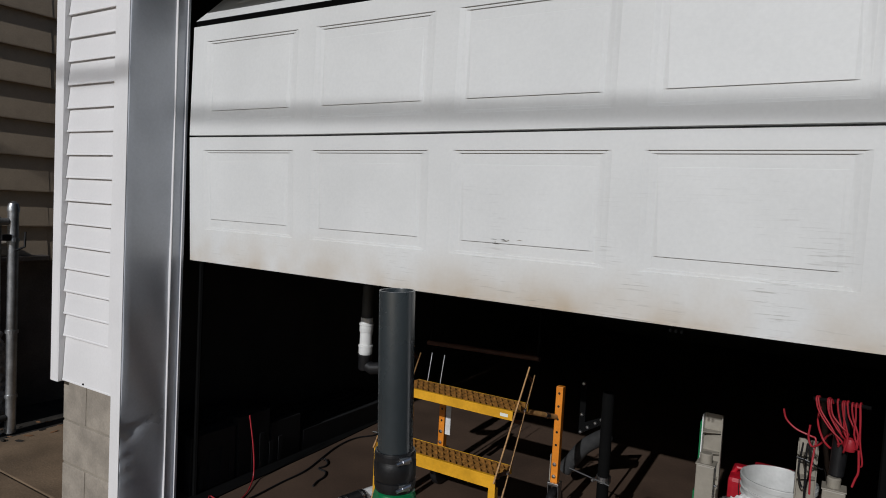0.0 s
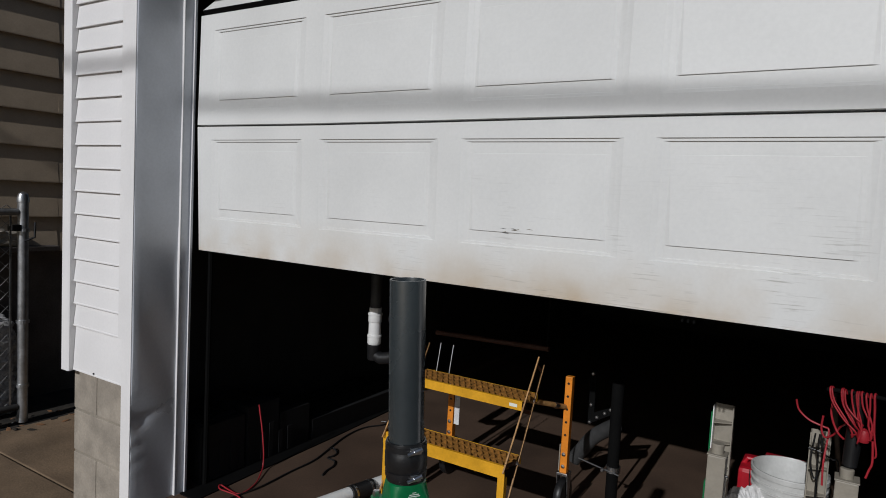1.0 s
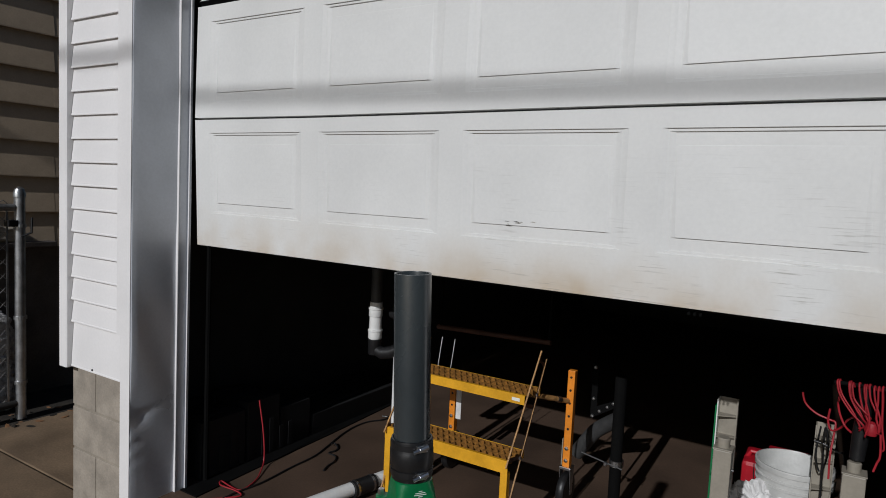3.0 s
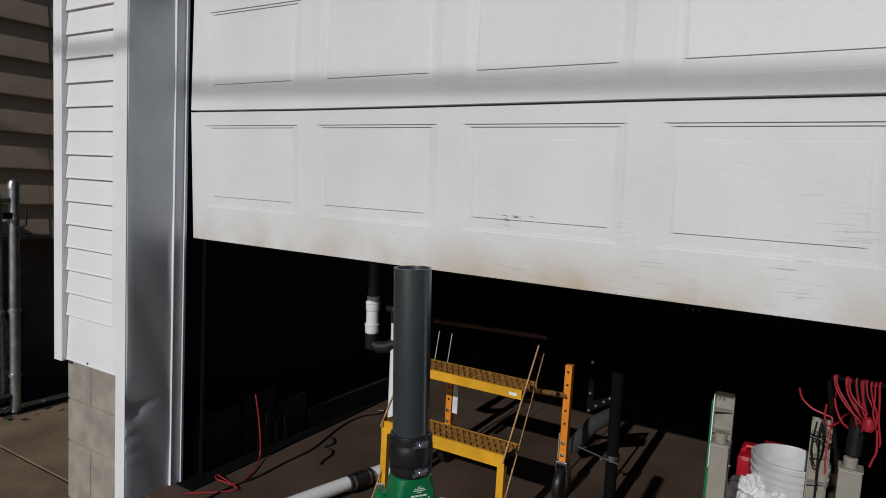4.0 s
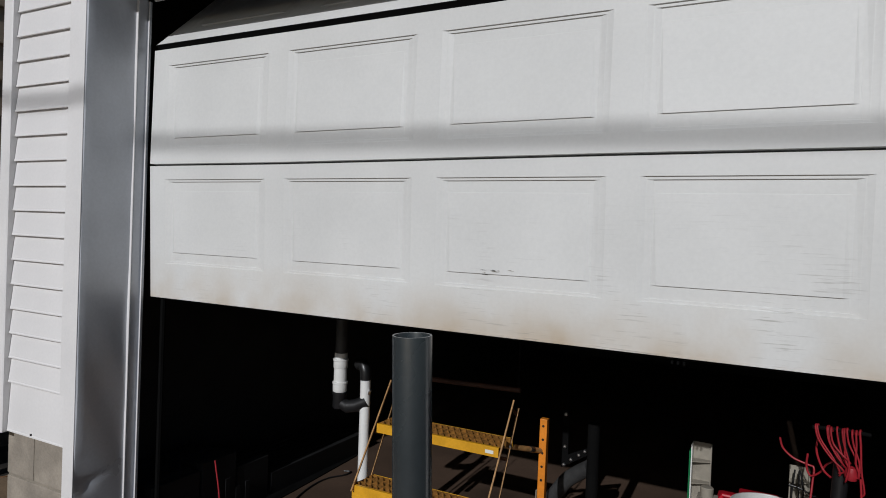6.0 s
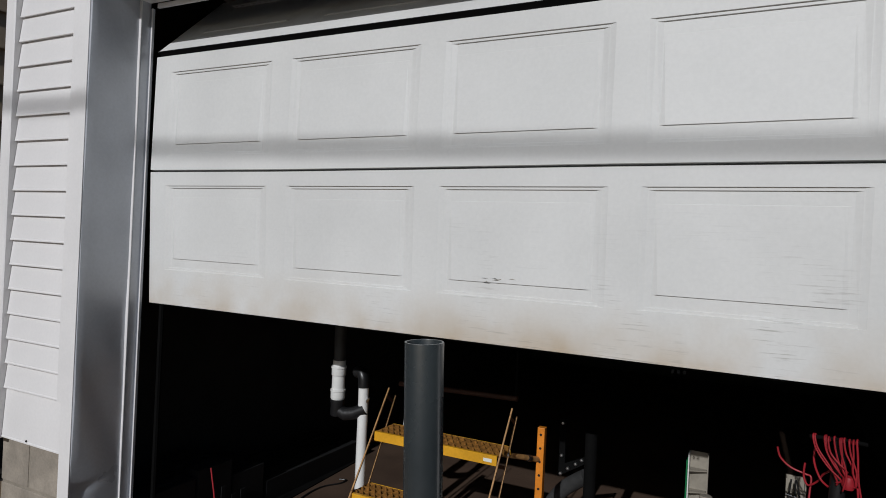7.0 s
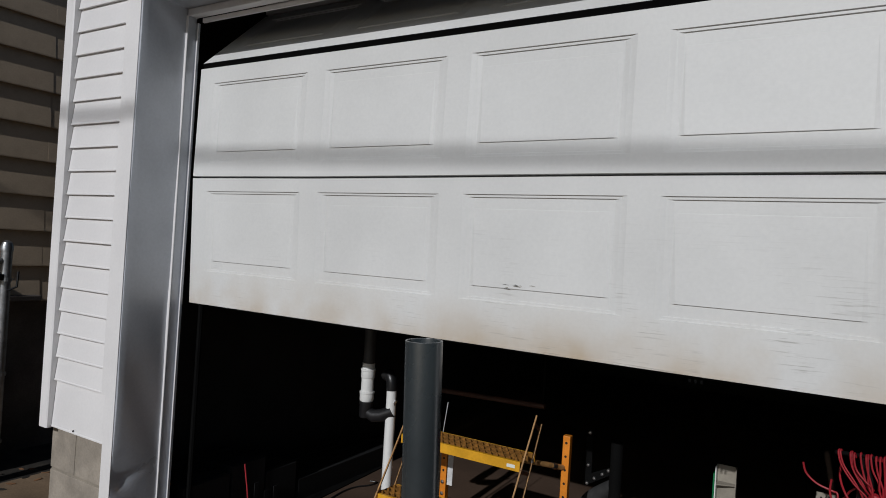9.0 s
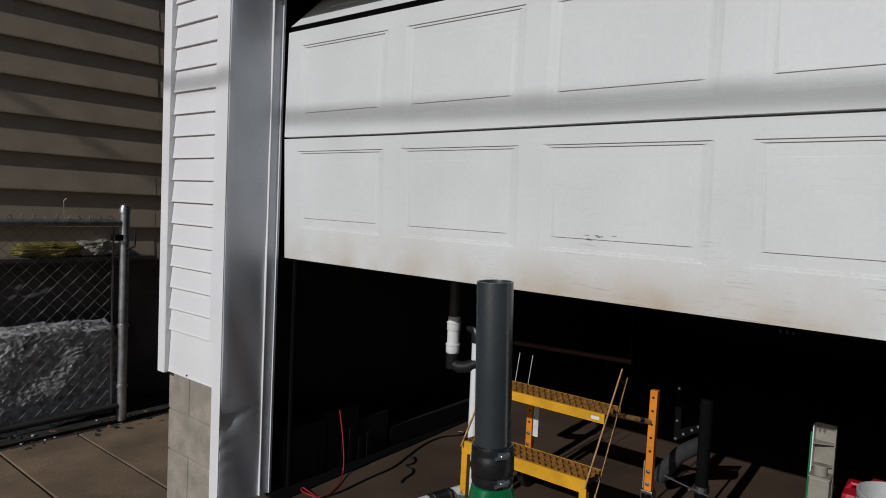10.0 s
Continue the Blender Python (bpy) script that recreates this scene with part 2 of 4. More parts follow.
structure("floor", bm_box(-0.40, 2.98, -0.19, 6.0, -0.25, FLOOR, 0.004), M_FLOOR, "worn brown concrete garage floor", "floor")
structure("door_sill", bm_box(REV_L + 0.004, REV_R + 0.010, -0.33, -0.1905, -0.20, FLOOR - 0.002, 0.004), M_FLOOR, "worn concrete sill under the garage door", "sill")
# walls and ceiling close the garage; its deep shade is put into their colour
structure("wall_left_inside", bm_box(-0.58, -0.40, -0.03, 6.2, GROUND - 0.05, 3.2), M_DARK, "garage side wall, coloured dark for its shade", "wall")
structure("wall_right_inside", bm_box(2.98, 3.16, -0.03, 6.2, GROUND - 0.05, 3.2), M_DARK, "garage side wall, coloured dark for its shade", "wall")
structure("wall_back", bm_box(-0.40, 2.98, 6.0, 6.2, GROUND - 0.05, 3.2), M_DARK, "garage back wall, coloured dark for its shade", "wall")
structure("ceiling", bm_box(-0.58, 3.16, -0.03, 6.2, 3.2, 3.3), M_DARK, "garage ceiling, coloured dark for its shade", "ceiling")

# front wall: white vinyl siding over a block base
SID_B = 0.546
wall = structure("wall_front", bm_box(-0.540, -0.065, FRONT + 0.03, -0.05, SID_B, 3.25), M_WHITE, "garage front wall of white vinyl lap siding", "wall")
LAP = 0.0997


def lap_outline(h):
    return [(FRONT + 0.028, 0.0), (FRONT - 0.005, 0.0), (FRONT - 0.005, 0.005), (FRONT - 0.003, 0.008), (FRONT + 0.0075, h - 0.0005), (FRONT + 0.028, h - 0.0005)]


lap = finish("siding_course", bm_prism(lap_outline(LAP), "x", -0.498, -0.145), M_WHITE)
starter = finish("siding_course", bm_prism(lap_outline(2 * LAP), "x", -0.498, -0.112), M_WHITE)
for k in range(24):
    ob = new("siding_course", lap if k else starter)
    ob.parent, ob.location = wall, (0, random.uniform(-0.0008, 0.0008), SID_B + LAP * (k + 1 if k else 0))
# corner post and channel
part("corner_post", bm_prism([(-0.557, FRONT - 0.024), (-0.505, FRONT - 0.024), (-0.500, FRONT - 0.020), (-0.500, FRONT + 0.03), (-0.545, FRONT + 0.03), (-0.545, -0.15), (-0.557, -0.15)], "z", SID_B - 0.005, 3.25), M_WHITE, wall, "white vinyl corner post")
part("channel", bm_prism([(-0.144, FRONT - 0.009), (-0.1085, FRONT - 0.009), (-0.1085, FRONT + 0.03), (-0.144, FRONT + 0.03)], "z", SID_B + 2 * LAP, 3.25), M_WHITE, wall)
part("nail_head", bm_lathe([(0.0001, 0), (0.004, 0), (0.004, 0.004), (0.0001, 0.004)], 10), M_BLACK, wall).matrix_basis = pose(-0.33, FRONT - 0.003, SID_B + 0.012, 90)

base = structure("wall_base", bm_box(-0.538, -0.07, FRONT + 0.0315, -0.05, GROUND - 0.05, SID_B - 0.002), M_MORTAR, "grey concrete block base of the front wall", "wall")
for z0, z1, cuts in ((-0.11, 0.150, (-0.543, -0.358, -0.066)), (0.160, 0.347, (-0.543, -0.150, -0.066)), (0.357, 0.541, (-0.543, -0.358, -0.066))):
    for a, c in zip(cuts, cuts[1:]):
        part("block", bm_box(a + (0.0 if a == cuts[0] else 0.005), c - 0.005, FRONT + 0.028, -0.06, z0, z1, 0.004), M_BLOCK, base)

right = structure("wall_right", bm_box(REV_R + 0.09, 3.16, FRONT + 0.01, -0.03, GROUND - 0.05, 3.25), M_WHITE, "white front wall beside the garage door", "wall")
structure("wall_over_door", bm_box(-0.065, REV_R + 0.09, FRONT + 0.01, -0.03, TOP + 0.09, 3.25), M_WHITE, "white front wall over the garage door", "wall")


# jambs: bent metal trim with a dented edge, a stop and a weather strip
def jamb(name, s, x0):
    """s is +1 for a jamb whose reveal faces +x."""
    bm = bmesh.new()
    rows = 160
    cols = [(-0.071 * s, FRONT + 0.025), (-0.071 * s, FRONT - 0.012), (-0.008 * s, FRONT - 0.012), (-0.002 * s, FRONT - 0.010), (0.0, FRONT - 0.003)]
    cols += [(0.0, FRONT + 0.02 + 0.175 * k / 9) for k in range(10)]
    cols += [(0.0, -0.05), (-0.071 * s, -0.05)]
    grid = []
    for r in range(rows + 1):
        zz = GROUND + (TOP - GROUND) * r / rows
        line = []
        for u, v in cols:
            dx = 0.0
            if s > 0 and abs(u) < 0.01:
                d = math.hypot((v + 0.232) / 0.030, (zz - 0.405) / 0.030)
                crease = (zz - 0.418 - (v + 0.225) * 0.22) / 0.010
                dx -= 0.012 * math.exp(-d * d) + 0.007 * math.exp(-crease * crease) * math.exp(-((v + 0.195) / 0.045) ** 2)
                d = math.hypot((v + 0.262) / 0.022, (zz - 0.44) / 0.05)
                dx -= 0.006 * math.exp(-d * d)
                d = math.hypot((v - FRONT) / 0.03, (zz - 0.28) / 0.11)
                dx -= 0.0025 * math.exp(-d * d) * (1 + math.sin(zz * 90))
                d = (zz - 0.515) / 0.006
                dx -= 0.003 * math.exp(-d * d) * math.exp(-((v + 0.255) / 0.02) ** 2)
                dx += 0.0022 * math.sin(zz * 5.1 + v * 9) + 0.0016 * math.sin(zz * 13 + v * 30)
            line.append(bm.verts.new((x0 + u + dx, v, zz)))
        grid.append(line)
    for p, q in zip(grid, grid[1:]):
        n = len(p)
        for k in range(n):
            bm.faces.new((p[k], p[(k + 1) % n], q[(k + 1) % n], q[k]))
    bm.faces.new(grid[0][::-1])
    bm.faces.new(grid[-1])
    ob = structure(name, bm, M_COIL, "dented pale grey metal clad door jamb", "door jamb", True)
    part("casing", bm_box(min(x0 - 0.071 * s, x0 - 0.006 * s), max(x0 - 0.071 * s, x0 - 0.006 * s), FRONT - 0.0155, FRONT - 0.0125, GROUND + 0.01, TOP, 0.001), M_WHITE, ob, "white front casing")
    if s > 0:
        # sunlight and shade are put into colour: white front edges, grey sides
        part("stop", bm_box(x0 - 0.02, x0 + 0.0100, -0.072, -0.032, GROUND, TOP - 0.03, 0.002), M_COIL, ob)
        part("bead", bm_box(x0 - 0.004, x0 + 0.0105, -0.0765, -0.0725, GROUND, TOP - 0.03, 0.0015), M_WHITE, ob, "white strip for a sunlit front edge")
        part("weather_strip", bm_box(x0, x0 + 0.0215, -0.0315, -0.022, GROUND, TOP - 0.05, 0.002), M_COIL, ob)
        part("bead", bm_box(x0 + 0.0165, x0 + 0.022, -0.0345, -0.0316, GROUND, TOP - 0.05, 0.001), M_WHITE, ob, "white strip for a sunlit front edge")
    else:
        part("stop", bm_box(x0 - 0.012, x0 + 0.02, -0.072, -0.032, GROUND, TOP - 0.03, 0.002), M_COIL, ob)
    return ob


jamb("jamb_left", 1, REV_L)
jamb("jamb_right", -1, REV_R + 0.015)
head = structure("door_head", bm_box(-0.13, REV_R + 0.09, FRONT - 0.012, -0.032, TOP, TOP + 0.09, 0.004), M_COIL, "pale grey metal clad head of the door opening", "door frame")
part("stop", bm_box(REV_L, REV_R + 0.012, -0.072, -0.0325, TOP - 0.03, TOP - 0.001, 0.002), M_WHITE, head)
part("weather_strip", bm_box(REV_L + 0.042, REV_R + 0.01, -0.030, -0.020, TOP - 0.05, TOP - 0.031, 0.002), M_WHITE, head)


# ---------------------------------------------------------------- garage door
PANEL_X = [(0.086 + 0.6125 * k, 0.611 + 0.6125 * k) for k in range(4)]
# rings of a stamped panel: depth at its foot, depth at its top, inset, and inset at its sides
RINGS = [(0.0, 0.0, 0.0, 0.0), (0.0034, 0.0048, 0.0009, 0.017), (0.0035, 0.0049, 0.0090, 0.019), (0.0060, 0.0096, 0.0099, 0.036), (0.0058, 0.0093, 0.0430, 0.038), (0.0058, 0.0093, 0.0452, 0.039), (0.0016, 0.0090, 0.0461, 0.052)]


def section_mesh(z0, z1, pz0, pz1, bow_low=0.0, bow_high=0.0, thick=0.045):
    """A steel door section with four stamped raised panels; front at y = 0."""
    bm = bmesh.new()
    xs = [0.0] + [v for p in PANEL_X for v in p] + [DOOR_W]
    zs = [z0, pz0, pz1, z1]

    def at(x, y, zz):
        b = bow_low if zz < z0 + 0.03 else (bow_high if zz > z1 - 0.03 else 0.0)
        return bm.verts.new((x, y, zz - b * math.sin(math.pi * min(1.0, x / 1.6)) ** 1))

    v = {(i, j): at(x, 0.0, zz) for i, x in enumerate(xs) for j, zz in enumerate(zs)}
    for i in range(len(xs) - 1):
        for j in range(3):
            if j == 1 and i % 2 == 1:
                loops = [[v[i, 1], v[i + 1, 1], v[i + 1, 2], v[i, 2]]]
                for foot, crown, inset, side in RINGS[1:]:
                    a, c, e, f = xs[i] + side, xs[i + 1] - side, pz0 + inset, pz1 - inset
                    loops.append([bm.verts.new(p) for p in ((a, foot, e), (c, foot, e), (c, crown, f), (a, crown, f))])
                for p, q in zip(loops, loops[1:]):
                    for k in range(4):
                        bm.faces.new((p[k], p[(k + 1) % 4], q[(k + 1) % 4], q[k]))
                bm.faces.new(loops[-1])
            else:
                bm.faces.new((v[i, j], v[i + 1, j], v[i + 1, j + 1], v[i, j + 1]))
    nx = len(xs)
    rim = [v[i, 0] for i in range(nx)] + [v[nx - 1, 1], v[nx - 1, 2]] + [v[i, 3] for i in range(nx - 1, -1, -1)] + [v[0, 2], v[0, 1]]
    back = [bm.verts.new((p.co.x, thick, p.co.z)) for p in rim]
    edge = [bm.verts.new((p.co.x, 0.004, p.co.z)) for p in rim]
    for a in edge:
        a.co.x += 0.002 if a.co.x < 0.01 else (-0.002 if a.co.x > DOOR_W - 0.01 else 0)
    n = len(rim)
    for k in range(n):
        bm.faces.new((rim[k], rim[(k + 1) % n], back[(k + 1) % n], back[k]))
    bm.faces.new(back)
    for a in edge:
        bm.verts.remove(a)
    return bm


door = thing("garage_door", "half-open white sectional garage door with stained raised panels", "garage door", (0, 0, 0), kind="structure")
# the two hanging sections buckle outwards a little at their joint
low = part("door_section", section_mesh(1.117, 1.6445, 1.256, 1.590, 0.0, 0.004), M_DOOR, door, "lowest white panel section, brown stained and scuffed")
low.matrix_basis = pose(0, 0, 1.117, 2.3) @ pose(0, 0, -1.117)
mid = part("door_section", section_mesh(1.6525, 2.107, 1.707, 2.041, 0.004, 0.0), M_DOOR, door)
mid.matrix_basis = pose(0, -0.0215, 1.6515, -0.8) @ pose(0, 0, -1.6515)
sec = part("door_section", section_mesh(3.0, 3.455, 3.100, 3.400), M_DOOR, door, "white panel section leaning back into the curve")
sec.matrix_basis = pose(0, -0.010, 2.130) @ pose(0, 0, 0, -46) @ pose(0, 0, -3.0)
seal = part("seal", bm_box(0.004, DOOR_W - 0.004, -0.001, 0.046, 2.996, 3.0025), M_NEAR_BLACK, sec, "dark joint strip")
part("bottom_seal", bm_prism([(0.010, 1.1175), (0.044, 1.1175), (0.040, 1.111), (0.026, 1.108), (0.014, 1.111)], "x", 0.003, DOOR_W - 0.003), M_NEAR_BLACK, door, "dark rubber bottom seal")
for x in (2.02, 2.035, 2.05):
    part("bolt", bm_box(x, x + 0.006, 0.006, 0.02, 1.098, 1.106, 0.001), M_NEAR_BLACK, door)
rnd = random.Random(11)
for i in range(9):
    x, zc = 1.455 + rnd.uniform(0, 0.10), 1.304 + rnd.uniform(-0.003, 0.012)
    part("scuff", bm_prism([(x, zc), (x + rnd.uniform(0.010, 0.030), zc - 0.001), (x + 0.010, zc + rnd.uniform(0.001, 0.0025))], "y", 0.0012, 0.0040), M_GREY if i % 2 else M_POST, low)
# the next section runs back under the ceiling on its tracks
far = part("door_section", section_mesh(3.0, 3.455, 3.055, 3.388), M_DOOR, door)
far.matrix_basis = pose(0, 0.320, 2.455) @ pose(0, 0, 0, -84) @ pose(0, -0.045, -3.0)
for x in (-0.03, DOOR_W + 0.004):
    pts = [(x + 0.013, 0.075, 0.0), (x + 0.013, 0.075, 2.05), (x + 0.013, 0.12, 2.20), (x + 0.013, 0.24, 2.36), (x + 0.013, 0.42, 2.47), (x + 0.013, 3.0, 2.55)]
    part("track", bm_tube(pts, 0.012, 8), M_NEAR_BLACK, door, "dark roller track")


# ---------------------------------------------------------------- outside, left
def neighbour():
    th = thing("neighbour_house", "neighbouring house clad in shaded beige lap siding", "house", (-2.34, 0.13, 0))
    th.rotation_euler = (0, 0, radians(-3))
    xw = 0.0
    part("foundation", bm_box(xw - 0.3, xw - 0.03, -7, 7, GROUND - 0.1, 0.945), M_FOUND, th, "dark stained foundation wall")
    part("wall", bm_box(xw - 0.3, xw - 0.018, -7, 7, 0.945, 5.0), M_BEIGE, th)
    prof = [(xw - 0.02, 0.0), (xw + 0.020, 0.0), (xw + 0.020, 0.008), (xw - 0.010, 0.2395), (xw - 0.02, 0.2395)]
    long = finish("siding_course", bm_prism(prof, "y", -7, 0.448), M_BEIGE)
    short = finish("siding_course", bm_prism([(u - 0.0015, v) for u, v in prof], "y", 0.445, 7), M_BEIGE)
    for k in range(16):
        for me in (long, short):
            ob = new("siding_course", me)
            ob.parent, ob.location = th, (random.uniform(-0.002, 0.002), 0, 0.888 + 0.238 * k)
    rnd = random.Random(5)
    for y, zc, w in ((-0.62, 0.70, 0.10), (-0.44, 0.72, 0.05), (-0.40, 0.66, 0.13), (-0.30, 0.69, 0.09), (-0.48, 0.655, 0.06)):
        part("pale_mark", bm_prism([(y, zc), (y + w * 0.4, zc - 0.012), (y + w, zc + 0.020), (y + w * 0.6, zc + 0.024)], "x", xw - 0.032, xw - 0.027), M_TARP, th, "pale patch")
    part("roof", bm_prism([(xw + 0.08, 4.98), (xw - 4.0, 6.8), (xw - 4.0, 6.9), (xw + 0.08, 5.09)], "y", -7.3, 7.3), M_ASPHALT, th)


neighbour()


def gate():
    th = thing("chain_link_gate", "galvanised chain-link gate standing open beside the soil", "gate", (-1.852, 0.145, GROUND))
    part("post", bm_lathe([(0.030, 0.0), (0.030, 1.36 - 0.0), (0.034, 1.36), (0.034, 1.385), (0.026, 1.41), (0.010, 1.422), (0.0005, 1.424)], 20), M_GALV, th, "round galvanised post with a dome cap", True)
    for zc in (0.10, 1.30):
        part("rail", bm_tube([(0, -0.03, zc), (0, -1.15, zc - 0.01)], 0.021, 14), M_WIRE if zc > 1 else M_DARK, th, "" if zc > 1 else "dark lower rail", True)
    part("stile", bm_tube([(0, -1.15, 0.07), (0, -1.15, 1.32)], 0.021, 14), M_GALV, th, "", True)
    part("tension_bar", bm_box(-0.003, 0.003, -0.075, -0.065, 0.12, 1.28), M_GALV, th)
    for zc in (0.22, 0.62, 1.18):
        part("clamp", bm_lathe([(0.031, zc), (0.036, zc), (0.036, zc + 0.02), (0.031, zc + 0.02)], 16), M_GALV, th)
    part("hinge", bm_box(-0.03, 0.03, -0.075, -0.02, 1.185, 1.225, 0.006), M_BLACK, th)
    part("latch", bm_tube([(0.02, -0.01, 1.12), (0.045, 0.045, 1.15), (0.04, 0.05, 1.24)], 0.007, 8), M_BLACK, th)
    # woven wires
    bm = bmesh.new()
    y0, y1, z0, z1, p = -1.14, -0.07, 0.11, 1.29, 0.085
    h, w = z1 - z0, y1 - y0
    for s in (1, -1):
        k = -h
        while k < w:
            a, c = max(0.0, k), min(w, k + h)
            za, zc = (a - k), (c - k)
            pts = []
            steps = max(2, int((c - a) / (p / 2)))
            for i in range(steps + 1):
                f = i / steps
                yy, zz = a + (c - a) * f, za + (zc - za) * f
                if s < 0:
                    yy = w - yy
                pts.append((0.0025 * (1 if (i % 2) else -1) * s, y0 + yy, z0 + zz))
            if c - a > 0.02:
                bm_tube(pts, 0.0014, 4, bm, False)
            k += p
    part("wire_mesh", bm, M_WIRE, th, "woven chain-link mesh")
    for i in range(17):
        y = -0.12 - 0.062 * i
        t = random.uniform(-0.02, 0.02)
        part("wire_end", bm_tube([(0, y, 1.27), (0.01, y + 0.016 + t, 1.325), (0.002, y + 0.030, 1.342), (-0.01, y + 0.044 - t, 1.318)], 0.0026, 5), M_WIRE, th)
    part("wire_tie", bm_tube([(0.0, -0.36, 1.32), (0.0, -0.365, 1.43), (0.01, -0.35, 1.445)], 0.0025, 5), M_GALV, th)


gate()


def crumpled(name, size, seed, rough, material, label, category, at, sub=4, flat=0.0):
    """A crumpled heap: a squashed ball with creases, flat underneath."""
    bm = bmesh.new()
    bmesh.ops.create_icosphere(bm, subdivisions=sub, radius=1)
    for v in bm.verts:
        d = v.co.normalized()
        r = 1 + rough * noise.noise(d * 2.2 + Vector((seed, 0, 0)))
        q = d * 5 + Vector((seed, 3, 0))
        r += (rough * 0.5 if rough > 0.3 else rough * 0.9) * 0.6 * abs(noise.noise(q * 3.7)) + rough * 0.5 * abs(noise.noise(q)) + rough * 0.35 * abs(noise.noise(q * 2.3)) + rough * 0.2 * noise.noise(q * 5)
        box = 1 / max(abs(d.x), abs(d.y), abs(d.z))
        d = d * (1 + flat * (box - 1))
        v.co = Vector((d.x * size[0] * r, d.y * size[1] * r, max(-0.98, d.z * r) * size[2] + size[2]))
    low = min(v.co.z for v in bm.verts)
    for v in bm.verts:
        v.co.z -= low
    ob = part(name, bm, material)
    ob.location = at
    return tagged(ob, label, category)


crumpled("tarp", (0.13, 0.47, 0.315), 4.2, 0.13, M_SHEET, "crumpled pale grey sheeting heaped behind the fence", "tarp", (-2.13, -0.27, GROUND - 0.012), 6, 0.75)
crumpled("yellow_sack", (0.07, 0.18, 0.045), 9.0, 0.35, M_YBOX, "faded yellow sack lying on the foundation ledge", "sack", (-2.285, -0.14, 0.930), 4, 0.5)
structure("ledge", bm_box(-2.44, -2.22, -1.6, 0.55, 0.895, 0.930, 0.006), M_FOUND, "dark ledge along the neighbouring foundation", "ledge")
crumpled("white_sack", (0.06, 0.13, 0.05), 2.0, 0.4, M_POST, "pale crumpled sack lying on the foundation ledge", "sack", (-2.285, 0.17, 0.930), 4, 0.4)

# litter at the foot of the fence
for i in range(26):
    x, y = random.uniform(-1.98, -1.70), random.uniform(-0.75, 0.25)
    s = random.uniform(0.006, 0.018)
    bm = bmesh.new()
    bmesh.ops.create_icosphere(bm, subdivisions=1, radius=s)
    for v in bm.verts:
        v.co = Vector((v.co.x * random.uniform(0.7, 1.3), v.co.y * random.uniform(0.7, 1.3), v.co.z * 0.5))
    ob = part("pebble", bm, M_TARP if i % 5 == 0 else M_DIRT)
    ob.location = (x, y, GROUND - 0.012 + s * 0.4 if x < -1.80 else GROUND + s * 0.4)
    tagged(ob, "small stone lying at the foot of the fence", "pebble", "stones under the fence")


rnd = random.Random(21)
for i in range(34):
    x, y = rnd.uniform(-1.99, -1.66), rnd.uniform(-0.85, 0.45)
    s0, a = rnd.uniform(0.012, 0.030), rnd.uniform(0, 6.28)
    top = GROUND + 0.002 if x > -1.78 else GROUND - 0.010
    out = [(s0 * r * math.cos(t), s0 * r * 0.55 * math.sin(t)) for t, r in ((0, 1.0), (1.0, 0.8), (2.1, 0.9), (3.14, 1.0), (4.2, 0.75), (5.2, 0.95))]
    ob = part("dead_leaf", bm_prism(out, "z", 0, 0.002), M_WOOD if i % 3 else M_DIRT)
    ob.matrix_basis = Matrix.Translation((x, y, top)) @ pose(0, 0, 0, rnd.uniform(-12, 12), rnd.uniform(-12, 12), math.degrees(a))
    tagged(ob, "small brown dead leaf lying by the fence", "leaf", "dead leaves by the fence")

# overhead cable across the yard and its two poles
def cable_z(x):
    return 1.735 - 0.021 * x + 8.0 * SUN_SLOPE


wire = part("overhead_cable", bm_tube([(x, -8.0, cable_z(x)) for x in (-22, -10, 0, 10, 22)], 0.0175, 10), M_BLACK)
tagged(wire, "black overhead cable bundle strung between two poles", "cable")
for x in (-22, 22):
    p = part("utility_pole", bm_lathe([(0.15, GROUND - 0.05), (0.11, cable_z(x) + 0.6), (0.0005, cable_z(x) + 0.62)], 16, centre=(x, -7.88)), M_WOOD, None, "", True)
    tagged(p, "weathered wooden utility pole holding the cable", "utility pole", "utility poles")


